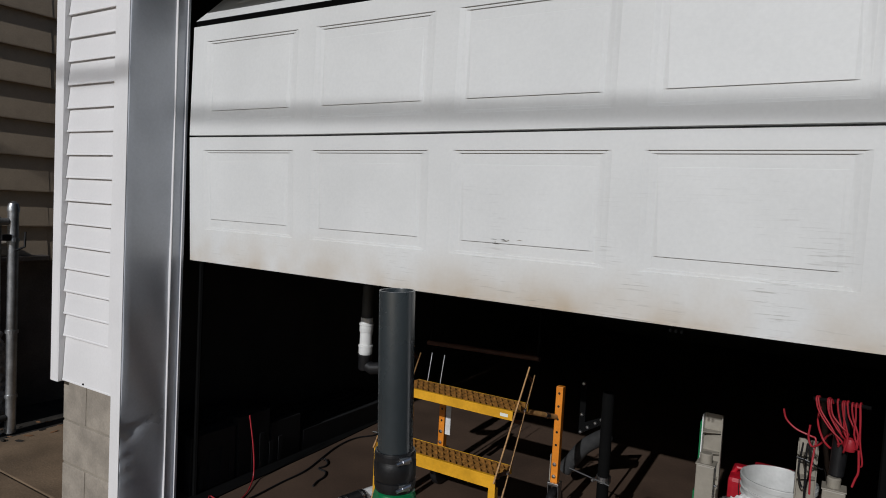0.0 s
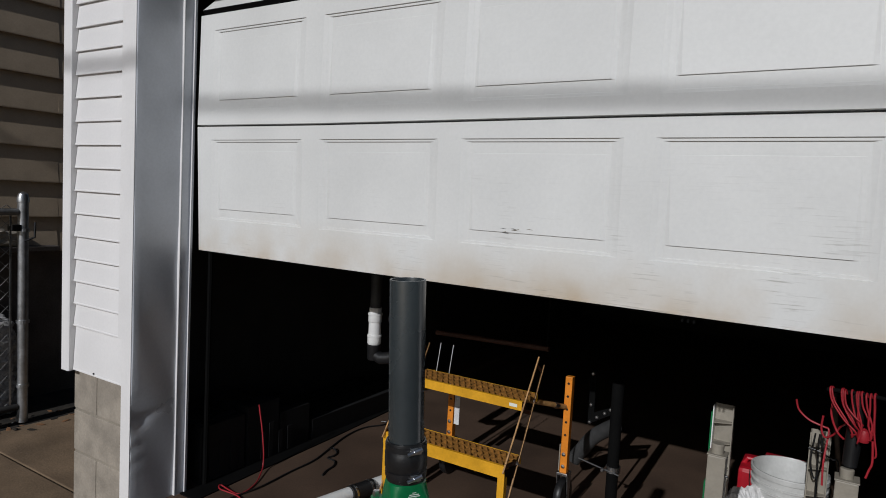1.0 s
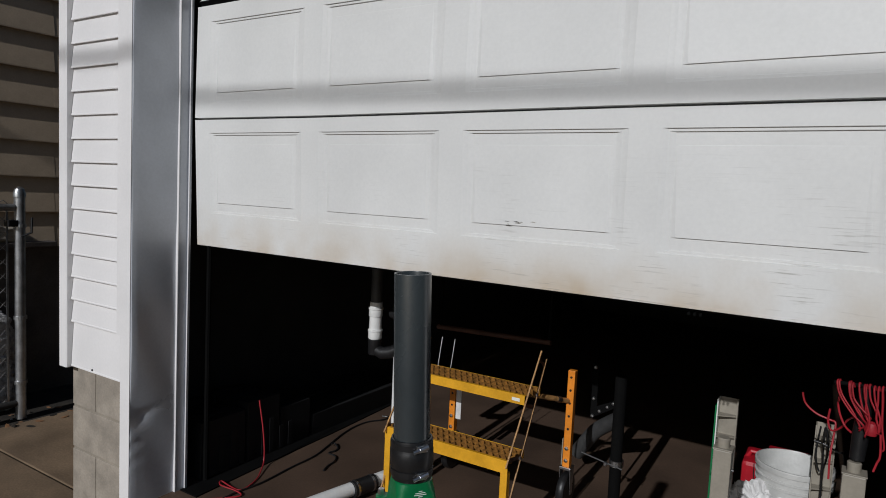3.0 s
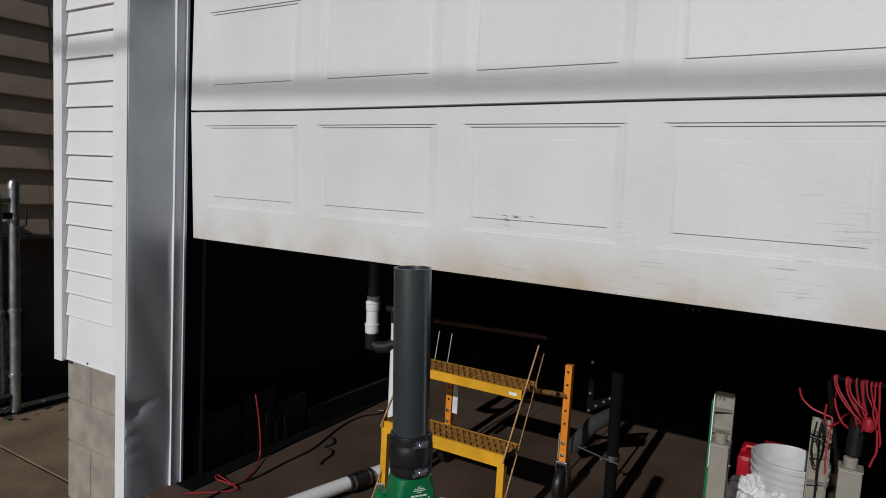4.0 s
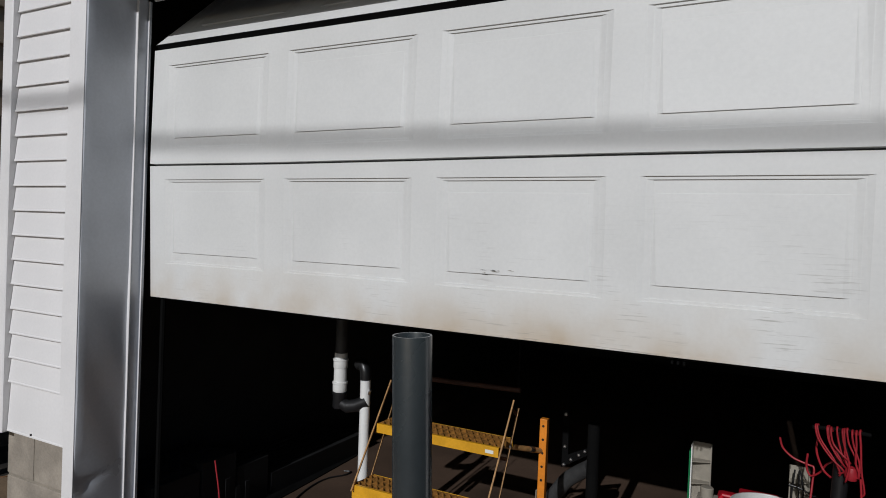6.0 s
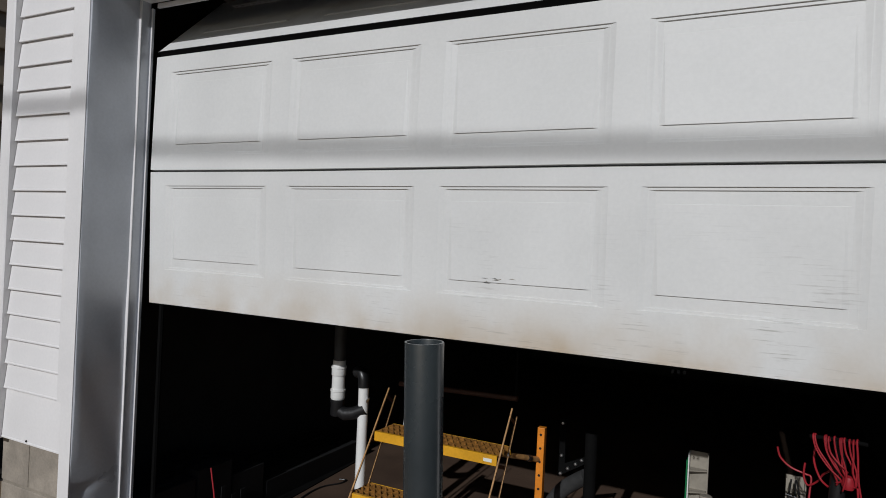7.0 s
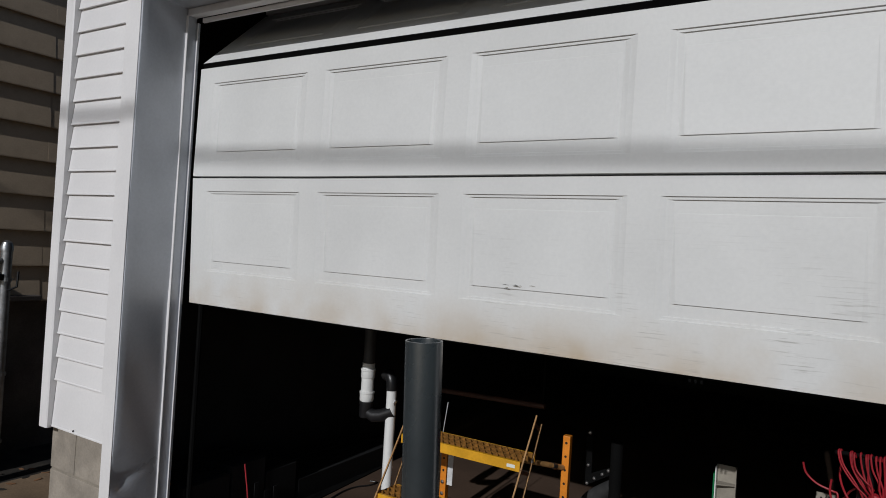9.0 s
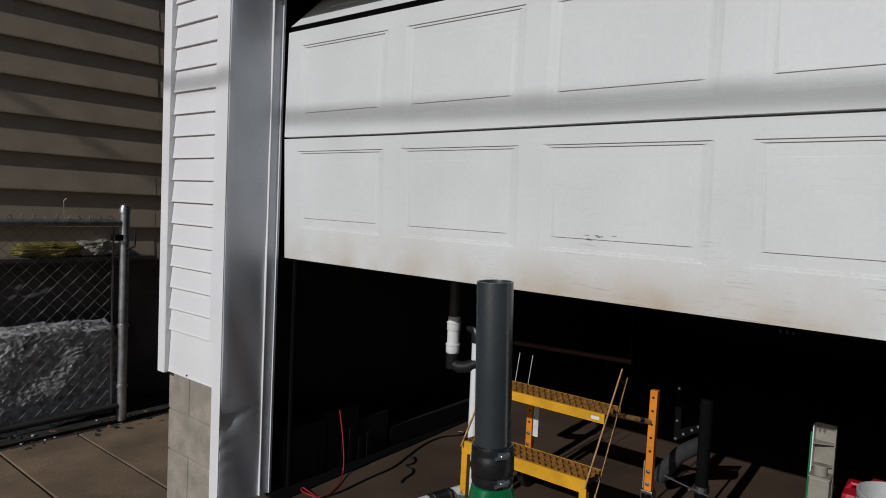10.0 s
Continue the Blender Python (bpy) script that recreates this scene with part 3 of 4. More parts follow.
# ---------------------------------------------------------------- green pump with a grey riser
def pump():
    cx, cy = 1.833, -0.921
    th = thing("pump", "green enamelled pump with grey plastic riser pipe", "pump", (cx, cy, GROUND))
    th.scale = (0.915, 0.915, 0.946)
    th.rotation_euler = (0.0207, -0.0332, 0)   # it leans a little
    h = 0.15
    rim = h
    part("riser_pipe", bm_lathe([(0.0325, 0.98 + rim), (0.0325, 1.309 + rim), (0.0322, 1.3105 + rim), (0.0292, 1.3105 + rim), (0.0288, 1.309 + rim), (0.0288, 0.98 + rim), (0.0325, 0.98 + rim)], 48), M_PIPE, th, "dark grey plastic pipe, open at the top", True)
    h = 0.122
    c = part("coupling", bm_lathe([(0.0335, 1.058 + h), (0.0362, 1.0575 + h), (0.0368, 1.055 + h), (0.0368, 1.041 + h), (0.0385, 1.038 + h), (0.0387, 1.012 + h), (0.0368, 1.009 + h), (0.0368, 0.992 + h), (0.0355, 0.988 + h), (0.033, 0.987 + h)], 48), M_BLACK, th, "black rubber pipe coupling", True)
    for zc in (1.043, 0.996):
        cl = part("hose_clamp", bm_lathe([(0.0369, zc + h), (0.0379, zc + h), (0.0379, zc + 0.010 + h), (0.0369, zc + 0.010 + h)], 40), M_BLACK, c)
        sc = part("screw", bm_tube([(-0.016, 0, 0), (-0.004, 0, 0), (-0.0038, 0, 0), (0.012, 0, 0)], [0.0032, 0.0032, 0.0046, 0.0046], 10), M_STEEL, c, "steel worm screw")
        sc.matrix_basis = pose(0.0355, -0.0205, zc + 0.005 + h, 0, -14, 58)
        pl = part("clamp_housing", bm_box(-0.009, 0.011, -0.002, 0.006, -0.006, 0.006, 0.001), M_STEEL, c)
        pl.matrix_basis = pose(0.0335, -0.0195, zc + 0.005 + h, 0, 0, 58)
    # body: a rounded square that widens downwards
    bm = bmesh.new()
    rings = []
    for zz, w, rr in ((0.990, 0.030, 0.030), (0.986, 0.0345, 0.026), (0.965, 0.0355, 0.012), (0.925, 0.0395, 0.010), (0.895, 0.0425, 0.010), (0.888, 0.060, 0.020), (0.872, 0.060, 0.020), (0.868, 0.055, 0.020), (0.80, 0.085, 0.05), (0.70, 0.105, 0.09), (0.52, 0.105, 0.10), (0.50, 0.08, 0.07), (0.30, 0.08, 0.07)):
        ring = []
        for q in range(4):
            for k in range(7):
                a = math.pi / 2 * (q + k / 6)
                ox, oy = (1, -1, -1, 1)[q] * (w - rr), (1, 1, -1, -1)[q] * (w - rr)
                ring.append(bm.verts.new((ox + rr * math.cos(a), oy + rr * math.sin(a), zz + h)))
        rings.append(ring)
    for p, q in zip(rings, rings[1:]):
        n = len(p)
        for k in range(n):
            bm.faces.new((p[k], p[(k + 1) % n], q[(k + 1) % n], q[k]))
    bm.faces.new(rings[0])
    bm.faces.new(rings[-1][::-1])
    body = part("body", bm, M_GREEN, th, "green enamelled cast body", True)
    body.rotation_euler = (0, 0, radians(52))
    for sx in (-1, 1):
        for sy in (-1, 1):
            lug = part("lug", bm_lathe([(0.001, 0.925 + h), (0.012, 0.925 + h), (0.013, 0.930 + h), (0.013, 0.941 + h), (0.001, 0.942 + h)], 14, centre=(sx * 0.042, sy * 0.042)), M_GREEN, body)
            part("bolt", bm_lathe([(0.0001, 0.953 + h), (0.006, 0.952 + h), (0.007, 0.948 + h), (0.007, 0.941 + h)], 6, centre=(sx * 0.044, sy * 0.044)), M_STEEL, body)
    # unreadable label: small pale bars on the front face
    y = -0.0462
    for zc, x0, x1, t in ((0.974, 0.002, 0.009, 0.0008), (0.971, -0.004, 0.014, 0.0010), (0.968, -0.006, 0.016, 0.0010), (0.965, 0.001, 0.009, 0.0008), (0.9595, -0.010, -0.004, 0.0022), (0.9595, -0.0025, 0.003, 0.0022), (0.9595, 0.0045, 0.009, 0.0022), (0.9595, 0.0105, 0.018, 0.0022), (0.954, -0.010, 0.0, 0.0022), (0.954, 0.002, 0.010, 0.0022), (0.949, -0.010, 0.016, 0.0008), (0.946, -0.008, 0.014, 0.0008)):
        f = -0.0355 - (0.965 - zc) * 0.1
        part("label_bar", bm_box(x0, x1, f - 0.0012, f + 0.002, zc - t / 2 + h, zc + t / 2 + h), M_LABEL, body)
    for x in (-0.015, 0.0215):
        part("label_bar", bm_box(x, x + 0.001, -0.0395, -0.033, 0.930 + h, 0.956 + h), M_LABEL, body)
    part("stand", bm_lathe([(0.075, 0.31 + h), (0.075, 0.29 + h), (0.03, 0.27 + h), (0.03, 0.05), (0.16, 0.02), (0.16, 0.0), (0.001, 0.0)], 24), M_BLACK, th, "black iron foot")


pump()


# ---------------------------------------------------------------- inside the garage
OUTSIDE = set(bpy.data.objects)


def drain():
    th = thing("drain_pipe", "white plastic drain pipe with black rubber couplings", "pipe", (0.607, 0.49, 0.018))
    part("upright", bm_tube([(0, 0, 0.66), (0, 0, 0.84)], 0.0280, 24), M_PVC, th, "", True)
    # upper length stands in shade, which is put into a dark grey colour
    part("upper_pipe", bm_tube([(0, 0, 0.83), (0, 0, 3.13)], 0.0255, 24), M_GREY, th, "upper pipe, dark grey for its shade", True)
    for zc in (0.695, 0.795):
        part("collar", bm_lathe([(0.0245, zc - 0.020), (0.0300, zc - 0.020), (0.0312, zc - 0.018), (0.0312, zc + 0.010), (0.0332, zc + 0.012), (0.0332, zc + 0.020), (0.0245, zc + 0.021)], 24), M_PVC, th, "", True)
    part("boot", bm_lathe([(0.001, 0.60), (0.026, 0.60), (0.0295, 0.605), (0.0295, 0.655), (0.0315, 0.66), (0.0315, 0.672), (0.0245, 0.672)], 24), M_BLACK, th, "black rubber boot", True)
    part("elbow", bm_tube([(0.0, 0, 0.625), (0.04, 0.003, 0.612), (0.08, 0.012, 0.62), (0.13, 0.022, 0.645)], [0.024, 0.028, 0.028, 0.026], 16), M_BLACK, th, "black rubber elbow", True)
    part("standpipe", bm_tube([(0.122, 0.022, 0.03), (0.118, 0.022, 0.68), (0.117, 0.022, 0.755)], 0.022, 20), M_PVC, th, "", True)
    part("bend", bm_tube(smooth([(0.117, 0.022, 0.735), (0.114, 0.022, 0.775), (0.096, 0.028, 0.797), (0.070, 0.036, 0.792)]), 0.025, 16), M_BLACK, th, "black rubber bend", True)
    part("handle", bm_tube([(0.125, 0.022, 0.66), (0.145, 0.016, 0.69), (0.150, 0.016, 0.695)], 0.006, 8), M_STEEL, th)
    part("floor_pipe", bm_tube([(-0.055, -0.56, 0.033), (0.02, -0.20, 0.033), (0.075, 0.06, 0.033)], 0.030, 20), M_PVC, th, "", True)
    fc = part("coupling", bm_tube([(0.035, -0.165, 0.034), (0.048, -0.105, 0.034), (0.060, -0.045, 0.034)], 0.036, 20), M_BLACK, th, "black rubber coupling", True)
    for f in (0.15, 0.85):
        a = Vector((0.035, -0.165, 0.034)).lerp(Vector((0.060, -0.045, 0.034)), f)
        d = Vector((0.025, 0.12, 0)).normalized() * 0.005
        part("hose_clamp", bm_tube([a - d, a + d], 0.0375, 20), M_STEEL, fc)


drain()


def tread(parent, x0, x1, y0, y1, ztop, apron, name):
    """A step of punched grip strip: zigzag bars between a front and a back apron."""
    st = part(name, bm_prism([(y0, ztop - apron), (y0 + 0.004, ztop - apron), (y0 + 0.004, ztop - 0.003), (y0 + 0.014, ztop - 0.003), (y0 + 0.014, ztop), (y0 + 0.002, ztop), (y0, ztop - 0.002)], "x", x0, x1), M_YELLOW, parent, "yellow front edge of the step")
    part("back_edge", bm_box(x0, x1, y1 - 0.004, y1, ztop - 0.035, ztop, 0.001), M_YELLOW, st)
    rows = 6
    pitch, amp = 0.028, 0.45 * (y1 - y0 - 0.02) / rows
    n = int((x1 - x0) / (pitch / 2))
    for r in range(rows):
        bm = bmesh.new()
        yc = y0 + 0.012 + (r + 0.5) * (y1 - y0 - 0.016) / rows
        lines = [[], [], [], []]
        for i in range(n + 1):
            x = x0 + (x1 - x0) * i / n
            sw = amp * (1 if (i + r) % 2 else -1)
            top = ztop + (0.006 if i % 2 else -0.001)
            for line, dy, zz in zip(lines, (-0.002, -0.002, 0.002, 0.002), (ztop - 0.018, top, top, ztop - 0.018)):
                line.append(bm.verts.new((x, yc + sw + dy, zz)))
        for i in range(n):
            for p, q in zip(lines, lines[1:] + lines[:1]):
                bm.faces.new((p[i], p[i + 1], q[i + 1], q[i]))
        part("grip_bar", bm, M_RUST, st)
    return st


def ladder():
    th = thing("step_ladder", "yellow steel step ladder with two serrated treads", "step ladder", (0, 0, 0))
    top = tread(th, 0.786, 1.345, 0.518, 0.672, 0.573, 0.038, "upper_step")
    part("label", bm_box(1.290, 1.325, 0.5165, 0.520, 0.546, 0.559), M_LABEL, top, "small pale sticker")
    for x in (0.832, 0.900):
        part("hook_rod", bm_tube([(x, 0.675, 0.55), (x + 0.004, 0.70, 0.70)], 0.0026, 8), M_GALV, top, "thin galvanised rod")
    low = tread(th, 0.765, 1.352, 0.383, 0.530, 0.350, 0.050, "lower_step")
    for x in (0.765, 1.322):
        part("leg", bm_box(x, x + 0.030, 0.383, 0.411, 0, 0.302, 0.003), M_YELLOW, th)
    for x in (0.772, 1.352):
        # a leaning channel: web and two flanges
        f0, f1 = Vector((0.365, 0.33)), Vector((0.640, 0.735))
        b0, b1 = Vector((0.312, 0.0)), Vector((0.697, 0.690))
        st = None
        for p, q, w in ((f0, f1, 0.005), (b0, b1, 0.005)):
            d = (q - p).normalized() * 0.0032
            o = Vector((-d.y, d.x))
            bar = part("stringer", bm_prism([(p.x - o.x, p.y - o.y), (q.x - o.x, q.y - o.y), (q.x + o.x, q.y + o.y), (p.x + o.x, p.y + o.y)], "x", x - 0.001, x + w), M_TAN, th, "worn tan side bar of the ladder")
            st = st or bar
        for f in (0.06, 0.52, 0.93):
            a, c = f0.lerp(f1, f), b0.lerp(b1, 0.45 + 0.55 * f)
            part("cross_plate", bm_prism([(a.x, a.y - 0.008), (c.x, c.y - 0.008), (c.x, c.y + 0.008), (a.x, a.y + 0.008)], "x", x, x + 0.003), M_BROWN, st)
    for x in (1.368,):
        for y, zc in ((0.60, 0.562), (0.47, 0.34)):
            b = part("bolt", bm_lathe([(0.0001, 0), (0.008, 0), (0.008, 0.006), (0.0001, 0.008)], 6), M_STEEL, th)
            b.matrix_basis = pose(x - 0.008, y, zc, 0, 90, 0)


ladder()
def perforated_post(parent, x, y, z0, z1, w=0.032):
    """A square tube with a row of punched holes in its front face."""
    p = part("post", bm_box(x - w / 2, x + w / 2, y - w / 2, y + w / 2, z0, z1, 0.003), M_ORANGE, parent, "orange square tube with punched holes")
    zc = z1 - 0.03
    hole = finish("hole", bm_lathe([(0.0001, 0), (0.0055, 0), (0.0055, 0.002), (0.0001, 0.002)], 12), M_BLACK)
    while zc > z0 + 0.12:
        ob = new("hole", hole)
        ob.parent = p
        ob.matrix_basis = pose(x, y - w / 2 + 0.0012, zc, 90, 0, 0)
        zc -= 0.058
    return p


def scaffold():
    th = thing("rolling_scaffold", "orange rolling scaffold frame on black caster wheels", "scaffold", (0, 0, 0))
    for x, y, top in ((1.410, 0.87, 0.618), (0.797, 0.90, 0.47)):
        perforated_post(th, x, y, 0.185, top)
        c = part("caster", bm_box(x - 0.026, x + 0.026, y - 0.026, y + 0.026, 0.172, 0.186, 0.003), M_STEEL, th, "caster with a black rubber wheel")
        for s in (-1, 1):
            part("fork", bm_prism([(y - 0.022, 0.174), (y + 0.022, 0.174), (y + 0.012, 0.06), (y - 0.008, 0.06)], "x", x + s * 0.024 - 0.002, x + s * 0.024 + 0.002), M_STEEL, c)
        w = part("wheel", bm_lathe([(0.001, -0.017), (0.052, -0.018), (0.072, -0.017), (0.078, -0.008), (0.078, 0.008), (0.072, 0.017), (0.052, 0.018), (0.001, 0.017)], 32), M_BLACK, c, "", True)
        w.matrix_basis = pose(x, y, 0.078, 0, 90, 0)
        for zc in (0.215, 0.27):
            b = part("bolt", bm_lathe([(0.0001, 0), (0.009, 0), (0.009, 0.007), (0.0001, 0.009)], 6), M_STEEL, th)
            b.matrix_basis = pose(x, y - 0.016, zc, 90, 0, 0)
    part("sleeve", bm_box(1.388, 1.393, 0.852, 0.892, 0.19, 0.31, 0.002), M_POST, th)
    part("rail", bm_tube([(0.60, 1.03, 0.664), (1.235, 1.03, 0.682)], 0.013, 12), M_BROWN, th, "brown painted rail", True)
    for x in (0.62, 1.225):
        part("brace", bm_tube([(x, 1.03, 0.67), (x, 1.03, 3.2)], 0.006, 8), M_NEAR_BLACK, th)
    part("strut", bm_tube([(1.315, 0.64, 0.545), (1.402, 0.86, 0.480)], 0.0115, 12), M_TAN, th, "", True)
    part("collar", bm_tube([(1.375, 0.792, 0.500), (1.383, 0.812, 0.494)], 0.0145, 12), M_BLACK, th)
    part("tag", bm_box(0.820, 0.848, 0.884, 0.887, 0.26, 0.44), M_PAPER, th, "pale strip of plastic")


scaffold()


def clamp_pole():
    th = thing("clamp_pole", "black pole with a steel cross clamp", "pole", (1.62, 0.895, 0))
    part("pole", bm_tube([(0, 0, 0), (-0.004, 0, 0.625)], 0.025, 18), M_NEAR_BLACK, th, "", True)
    part("rod", bm_tube([(-0.15, -0.02, 0.262), (0.02, -0.03, 0.238), (0.035, -0.03, 0.235)], 0.0035, 8), M_GREY, th, "steel rod")
    part("clamp", bm_lathe([(0.0255, 0.235), (0.031, 0.235), (0.031, 0.26), (0.0255, 0.26)], 18), M_STEEL, th, "steel clamp")
    part("knob", bm_lathe([(0.001, 0), (0.009, 0), (0.009, 0.012), (0.005, 0.016), (0.001, 0.016)], 10), M_STEEL, th).matrix_basis = pose(-0.035, -0.03, 0.245, 90)
    part("base", bm_lathe([(0.001, 0), (0.035, 0), (0.035, 0.008), (0.028, 0.014), (0.021, 0.02)], 24), M_BLACK, th)


clamp_pole()


def machine():
    th = thing("machine", "black iron bracket with bright bolts and grey arm", "machine", (1.47, 1.12, 0))
    part("plate", bm_prism([(-0.055, 0.333), (0.070, 0.413), (0.070, 0.446), (-0.024, 0.398), (-0.027, 0.600), (-0.055, 0.600)], "y", 0.0, 0.012), M_NEAR_BLACK, th)
    part("stand", bm_box(0.069, 0.081, 0.012, 0.024, 0, 0.44), M_NEAR_BLACK, th)
    part("arm", bm_tube(smooth([(-0.15, 0.12, 0.10), (-0.10, 0.11, 0.175), (-0.05, 0.09, 0.245), (0.01, 0.06, 0.30), (0.075, 0.03, 0.35)]), [0.036] * 25, 18), M_GREY, th, "cast grey arm", True)
    for x, zc in ((-0.039, 0.434), (-0.041, 0.351), (-0.008, 0.380), (0.028, 0.407), (0.055, 0.429), (-0.039, 0.583)):
        b = part("bolt", bm_lathe([(0.0001, 0), (0.009, 0), (0.009, 0.007), (0.006, 0.012), (0.0001, 0.013)], 10), M_STEEL, th)
        b.matrix_basis = pose(x, 0.001, zc, 90, 0, 0)


machine()


def box_post(x, y, w, zt, label):
    th = thing("steel_post", label, "post", (x, y, 0), "beige steel posts")
    part("column", bm_box(-w / 2, w / 2, 0, w, 0, zt, 0.004), M_POST, th)
    part("cap", bm_box(-w / 2 - 0.002, w / 2 + 0.002, -0.002, w + 0.002, zt, zt + 0.004, 0.001), M_POST, th)
    part("stub", bm_lathe([(0.018, zt + 0.002), (0.019, zt + 0.030), (0.016, zt + 0.033), (0.001, zt + 0.033)], 20, centre=(-0.002, w * 0.5)), M_POST, th, "short round stub", True)
    part("foot", bm_box(-w / 2 - 0.05, w / 2 + 0.05, -0.04, w + 0.06, 0, 0.008), M_POST, th)
    return th


bp = box_post(2.112, 0.262, 0.052, 0.632, "beige painted square steel post with green edge")
part("edge", bm_box(-0.033, -0.027, 0.022, 0.050, 0.01, 0.54), M_GREEN, bp, "green painted edge strip")
part("pin", bm_lathe([(0.001, 0), (0.004, 0), (0.004, 0.006), (0.001, 0.007)], 8), M_BLACK, bp).matrix_basis = pose(0.027, 0.02, 0.57, 0, 90, 0)
box_post(2.450, 0.379, 0.060, 0.606, "beige painted square steel post hung with red cord")


def channel_post(x, y, w, zt, side):
    th = thing("channel_upright", "beige steel channel upright with triangular gussets", "upright", (x, y, 0), "channel uprights")
    part("web", bm_box(0, w, 0.05, 0.054, 0, zt), M_POST, th)
    part("flange", bm_box(0, 0.004, 0, 0.05, 0, zt), M_PVC if side else M_POST, th)
    part("flange", bm_box(w - 0.004, w, 0.026, 0.05, 0, zt), M_POST, th)
    for zc in (0.545, 0.461, 0.36, 0.25, 0.14):
        part("gusset", bm_prism([(0.004, 0.0), (w - 0.004, 0.03), (w - 0.004, 0.05), (0.004, 0.05)], "z", zc, zc + 0.004), M_POST, th)
    if side:
        part("backing", bm_box(-0.008, -0.002, 0.012, 0.05, 0, zt - 0.03), M_GREEN, th, "green painted strip")
    part("foot", bm_box(-0.03, w + 0.03, -0.02, 0.09, 0, 0.006), M_POST, th)


channel_post(2.000, 0.880, 0.072, 0.614, True)
channel_post(2.336, 0.845, 0.066, 0.598, False)


def bucket():
    th = thing("bucket", "white plastic bucket standing on the garage floor", "bucket", (2.275, 1.06, 0))
    th.scale = (0.96, 0.96, 1.0)
    prof = [(0.001, 0.004), (0.118, 0.004), (0.122, 0.0), (0.126, 0.01), (0.137, 0.29), (0.143, 0.291), (0.143, 0.297), (0.138, 0.299), (0.1385, 0.318), (0.1445, 0.319), (0.1445, 0.325), (0.139, 0.327), (0.1395, 0.348), (0.147, 0.350), (0.148, 0.368), (0.146, 0.371), (0.140, 0.371), (0.1375, 0.366), (0.122, 0.02), (0.001, 0.012)]
    part("shell", bm_lathe(prof, 48), M_BUCKET, th, "", True)
    pts = [(0.148 * math.cos(a), 0.148 * math.sin(a) - 0.01, 0.335 - 0.16 * math.sin((a + math.pi)) ) for a in [-math.pi * k / 14 for k in range(15)]]
    part("handle", bm_tube([(x, y - 0.004, z) for x, y, z in pts], 0.0022, 6), M_BLACK, th, "thin wire handle")


bucket()


def fuel_can():
    th = thing("red_tote", "red plastic tote standing behind the bucket", "tote", (2.190, 1.40, 0))
    part("shell", bm_box(-0.13, 0.13, -0.10, 0.12, 0.0, 0.245, 0.02), M_RED, th)
    part("lid", bm_box(-0.04, 0.125, -0.095, 0.11, 0.243, 0.272, 0.010), M_RED, th)
    part("handle", bm_tube([(-0.12, -0.02, 0.232), (-0.10, -0.02, 0.266), (-0.06, -0.02, 0.266), (-0.05, -0.02, 0.237)], 0.010, 8), M_RED, th)


fuel_can()
crumpled("paper_bag", (0.108, 0.085, 0.135), 6.5, 0.45, M_PAPER, "crumpled white paper bag leaning against the bucket", "paper bag", (2.162, 0.905, 0.0), 5, 0.45)


def cord_bundle():
    th = thing("cord_bundle", "bundle of red cord draped over a black tool handle", "cord", (2.452, 0.415, 0.646))
    part("tool_handle", bm_tube([(0.0, 0.0, 0.0), (0.004, 0.0, 0.08), (0.006, 0.0, 0.225)], [0.020, 0.022, 0.017], 14), M_BLACK, th, "black tool handle", True)
    # bar added; the strands above it, in shade, are left out
    part("crossbar", bm_tube([(-0.075, -0.03, 0.222), (0.006, -0.012, 0.222), (0.07, -0.03, 0.222)], 0.006, 8), M_NEAR_BLACK, th, "black bar added to end the cords", True)
    rnd = random.Random(3)
    for i in range(13):
        x = -0.060 + 0.108 * (i / 12) + rnd.uniform(-0.009, 0.009)
        y = -0.040 + rnd.uniform(-0.014, 0.010)
        low = rnd.uniform(0.075, 0.15) if i < 9 else rnd.uniform(0.04, 0.11)
        xb = 0.02 + 0.25 * x + rnd.uniform(-0.012, 0.012) if i < 9 else x + rnd.uniform(0.0, 0.018)
        xm = (x + xb) / 2 + rnd.uniform(-0.012, 0.012)
        pts = [(x + 0.004, y + 0.022, 0.218), (x, y + 0.010, 0.232), (x - 0.002, y, 0.222), (x + 0.2 * (xm - x), y - 0.004, 0.19), (xm, y - 0.008, (0.19 + low) / 2), (xb, y - 0.008, low + 0.012), (xb + rnd.uniform(-0.012, 0.012), y, low)]
        part("strand", bm_tube(smooth(pts), 0.0026, 7), M_CORD, th, "", True)
    part("knot", bm_lathe([(0.001, 0.085), (0.014, 0.09), (0.019, 0.105), (0.014, 0.125), (0.001, 0.13)], 14, centre=(0.026, -0.040)), M_CORD, th, "", True)
    for pts in ([(-0.155, 0.085, 0.147), (-0.145, 0.085, 0.115), (-0.115, 0.083, 0.09), (-0.075, 0.08, 0.078), (-0.060, 0.075, 0.072), (-0.062, 0.07, 0.03), (-0.066, 0.06, -0.03), (-0.064, 0.06, -0.10)],
                [(-0.078, 0.07, 0.115), (-0.080, 0.07, 0.075), (-0.068, 0.065, 0.050), (-0.045, 0.05, 0.070), (-0.032, 0.03, 0.10), (-0.02, 0.0, 0.12)],
                [(-0.055, 0.02, 0.19), (-0.058, 0.02, 0.14), (-0.040, 0.02, 0.09), (-0.02, 0.0, 0.075)]):
        part("strand", bm_tube(smooth(pts), 0.0031, 8), M_CORD, th, "", True)
    part("strand", bm_tube(smooth([(0.048, -0.05, 0.10), (0.052, -0.052, 0.04), (0.046, -0.05, 0.015), (0.040, -0.05, -0.01)]), 0.003, 8), M_CORD, th, "", True)


cord_bundle()


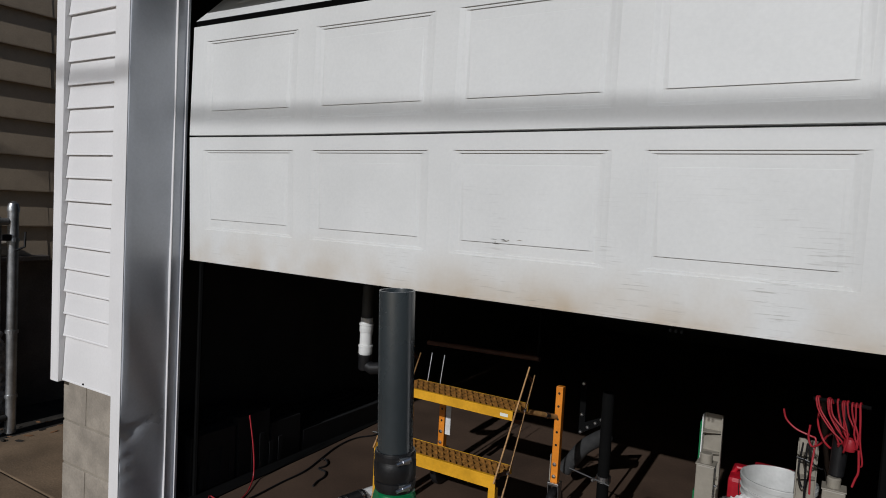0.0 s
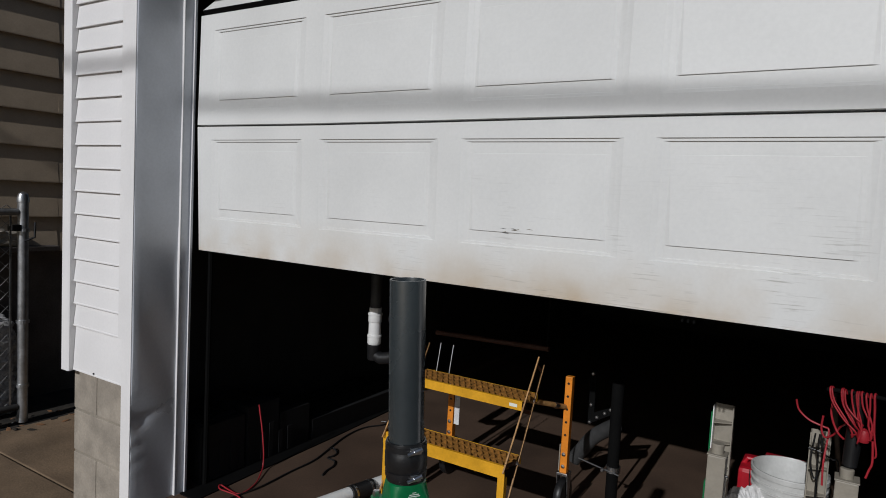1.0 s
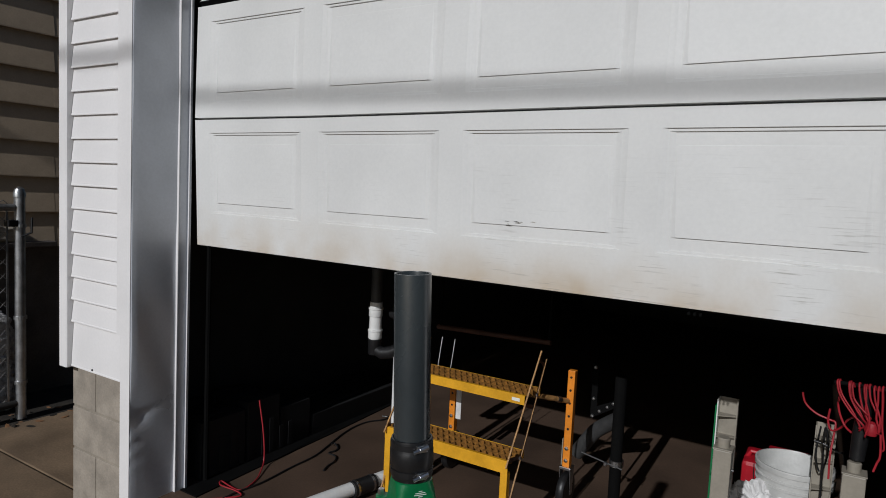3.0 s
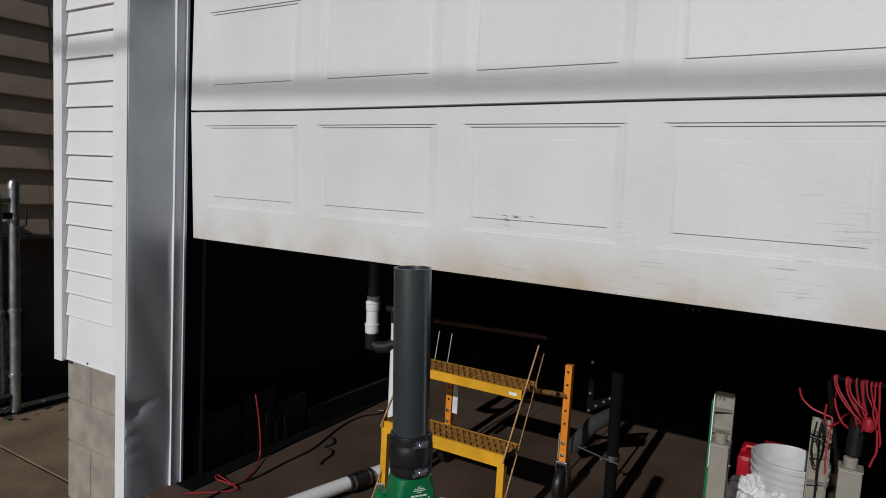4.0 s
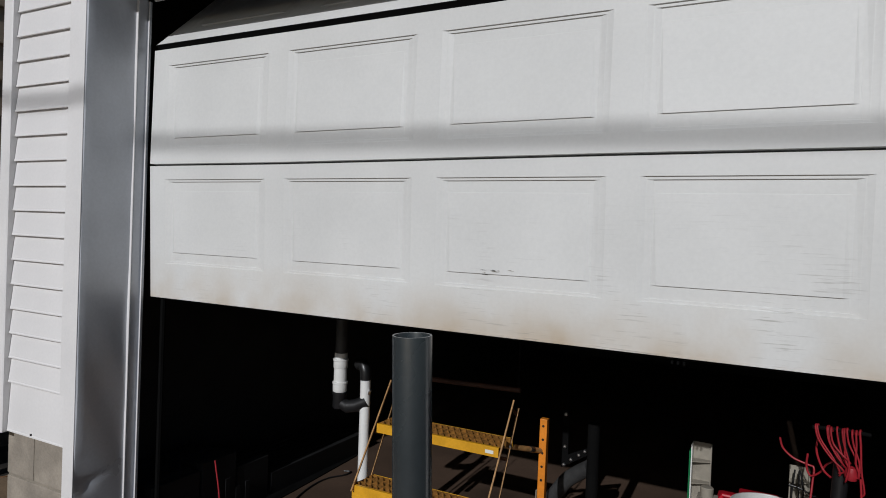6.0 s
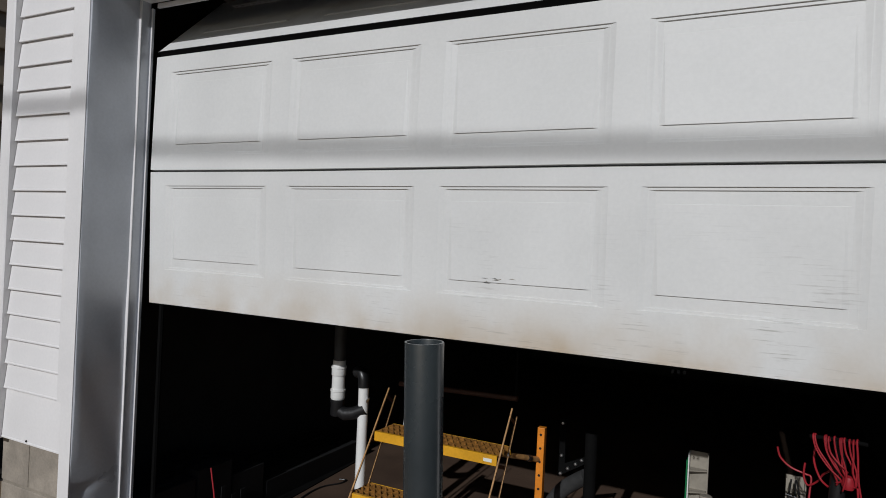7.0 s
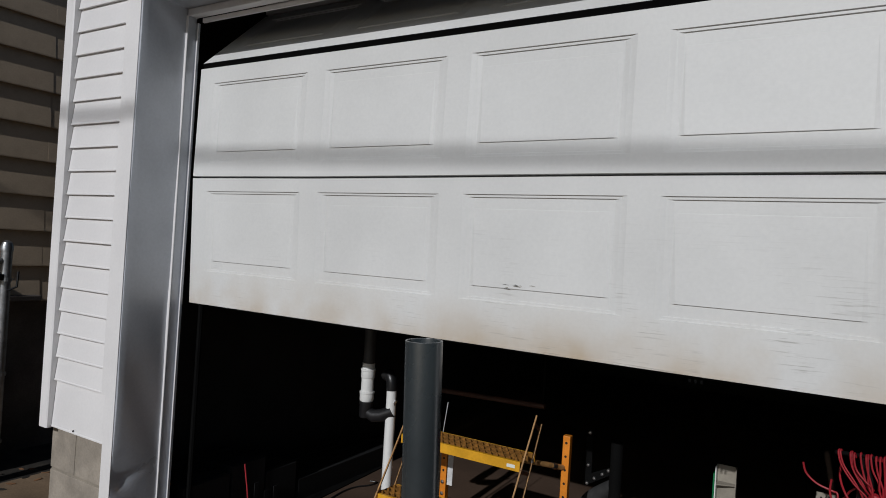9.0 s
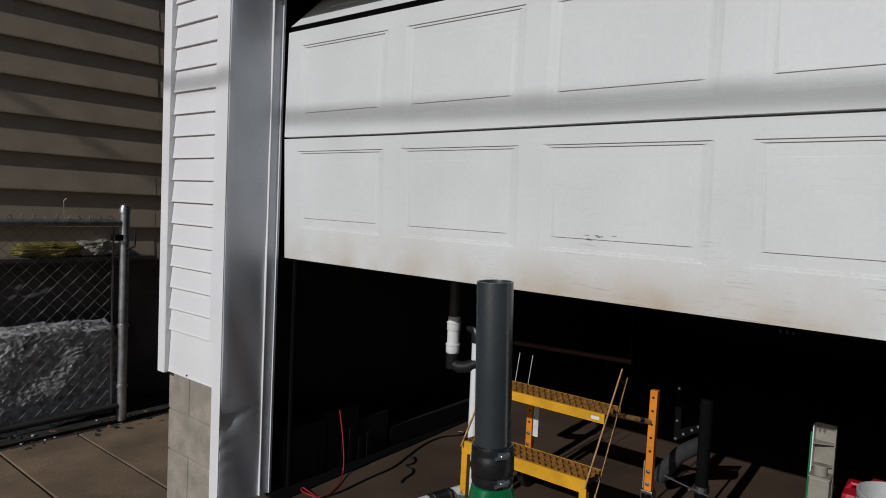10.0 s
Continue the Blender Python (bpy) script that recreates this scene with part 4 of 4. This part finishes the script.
def cable(name, pts, r, material, label):
    ob = part(name, bm_tube(smooth(pts, 8), r, 8), material, None, "", True)
    return tagged(ob, label, "cable")


cable("wire_loop", [(2.352, 0.835, 0.60), (2.345, 0.825, 0.50), (2.362, 0.823, 0.44), (2.38, 0.825, 0.50), (2.375, 0.828, 0.57), (2.365, 0.83, 0.59), (2.37, 0.822, 0.40), (2.372, 0.82, 0.20), (2.38, 0.80, 0.004)], 0.003, M_BLACK, "thin black wire looped over the channel upright")
cable("wire_loop", [(2.335, 0.83, 0.545), (2.37, 0.826, 0.54), (2.41, 0.83, 0.52), (2.43, 0.84, 0.50), (2.44, 0.84, 0.30), (2.43, 0.85, 0.004)], 0.003, M_BLACK, "thin black wire strung across the channel upright")

# low stack of dark boards added along the left wall, coloured for its shade
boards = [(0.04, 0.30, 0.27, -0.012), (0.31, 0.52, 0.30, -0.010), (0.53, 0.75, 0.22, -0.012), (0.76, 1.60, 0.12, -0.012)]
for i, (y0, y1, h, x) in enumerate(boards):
    th = thing("board_stack", "stack of boards along the wall, coloured for shade", "boards", (0, 0, 0), "stacked boards")
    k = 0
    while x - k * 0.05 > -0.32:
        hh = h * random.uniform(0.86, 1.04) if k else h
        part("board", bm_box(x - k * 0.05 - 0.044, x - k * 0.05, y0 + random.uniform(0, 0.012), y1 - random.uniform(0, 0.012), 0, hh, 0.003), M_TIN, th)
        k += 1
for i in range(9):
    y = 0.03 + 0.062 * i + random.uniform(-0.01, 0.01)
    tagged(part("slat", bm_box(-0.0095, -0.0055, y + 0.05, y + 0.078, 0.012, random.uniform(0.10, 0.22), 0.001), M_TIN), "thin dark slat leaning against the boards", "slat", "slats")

# sheet added: the shade beside the lit floor is put into its black
tagged(part("shade_sheet", bm_prism([(-0.011, -0.06), (0.100, -0.06), (0.077, 0.31), (0.053, 0.86), (0.012, 1.47), (0.005, 1.60), (-0.011, 1.60)], "z", 0.0, 0.006), M_NEAR_BLACK), "black sheet laid for the shade along the wall", "mat")
cable("red_extension_cord", [(0.030, 0.345, 0.315), (0.040, 0.345, 0.27), (0.058, 0.345, 0.19), (0.075, 0.342, 0.09), (0.082, 0.335, 0.03), (0.11, 0.30, 0.016), (0.165, 0.22, 0.006), (0.20, 0.13, 0.006), (0.19, 0.09, 0.006), (0.13, 0.09, 0.008), (0.082, 0.085, 0.018), (0.11, 0.06, 0.016), (0.20, 0.07, 0.012), (0.24, 0.06, 0.006), (0.20, 0.0, 0.006), (0.137, -0.06, 0.006), (0.10, -0.10, 0.006)], 0.0033, M_CORD, "red extension cord hanging to the floor")
cable("black_extension_cord", [(0.21, -0.10, 0.006), (0.20, 0.06, 0.006), (0.215, 0.20, 0.006), (0.20, 0.40, 0.006), (0.193, 0.57, 0.006), (0.15, 0.73, 0.006), (0.104, 0.89, 0.006), (0.085, 1.02, 0.006), (0.095, 1.12, 0.006), (0.14, 1.20, 0.006), (0.14, 1.26, 0.006), (0.10, 1.25, 0.006)], 0.0042, M_BLACK, "black extension cord lying along the floor")
cable("black_extension_cord", [(0.17, 0.72, 0.014), (0.175, 0.74, 0.014), (0.215, 0.72, 0.006), (0.23, 0.68, 0.006), (0.225, 0.64, 0.006), (0.28, 0.63, 0.006), (0.315, 0.58, 0.006), (0.325, 0.52, 0.006), (0.345, 0.47, 0.006)], 0.0042, M_BLACK, "black extension cord snaking over the floor")
ob = part("wood_block", bm_box(-0.022, 0.022, -0.03, 0.03, 0, 0.045, 0.003), M_WOOD)
ob.matrix_basis = pose(0.775, 0.425, 0, 0, 0, 20)
tagged(ob, "small brown offcut of wood on the floor", "wood block")

# all that stands inside rests on the raised floor
for ob in list(bpy.data.objects):
    if ob.parent is None and ob not in OUTSIDE:
        ob.matrix_basis = Matrix.Translation((-0.010, 0.008, FLOOR)) @ ob.matrix_basis
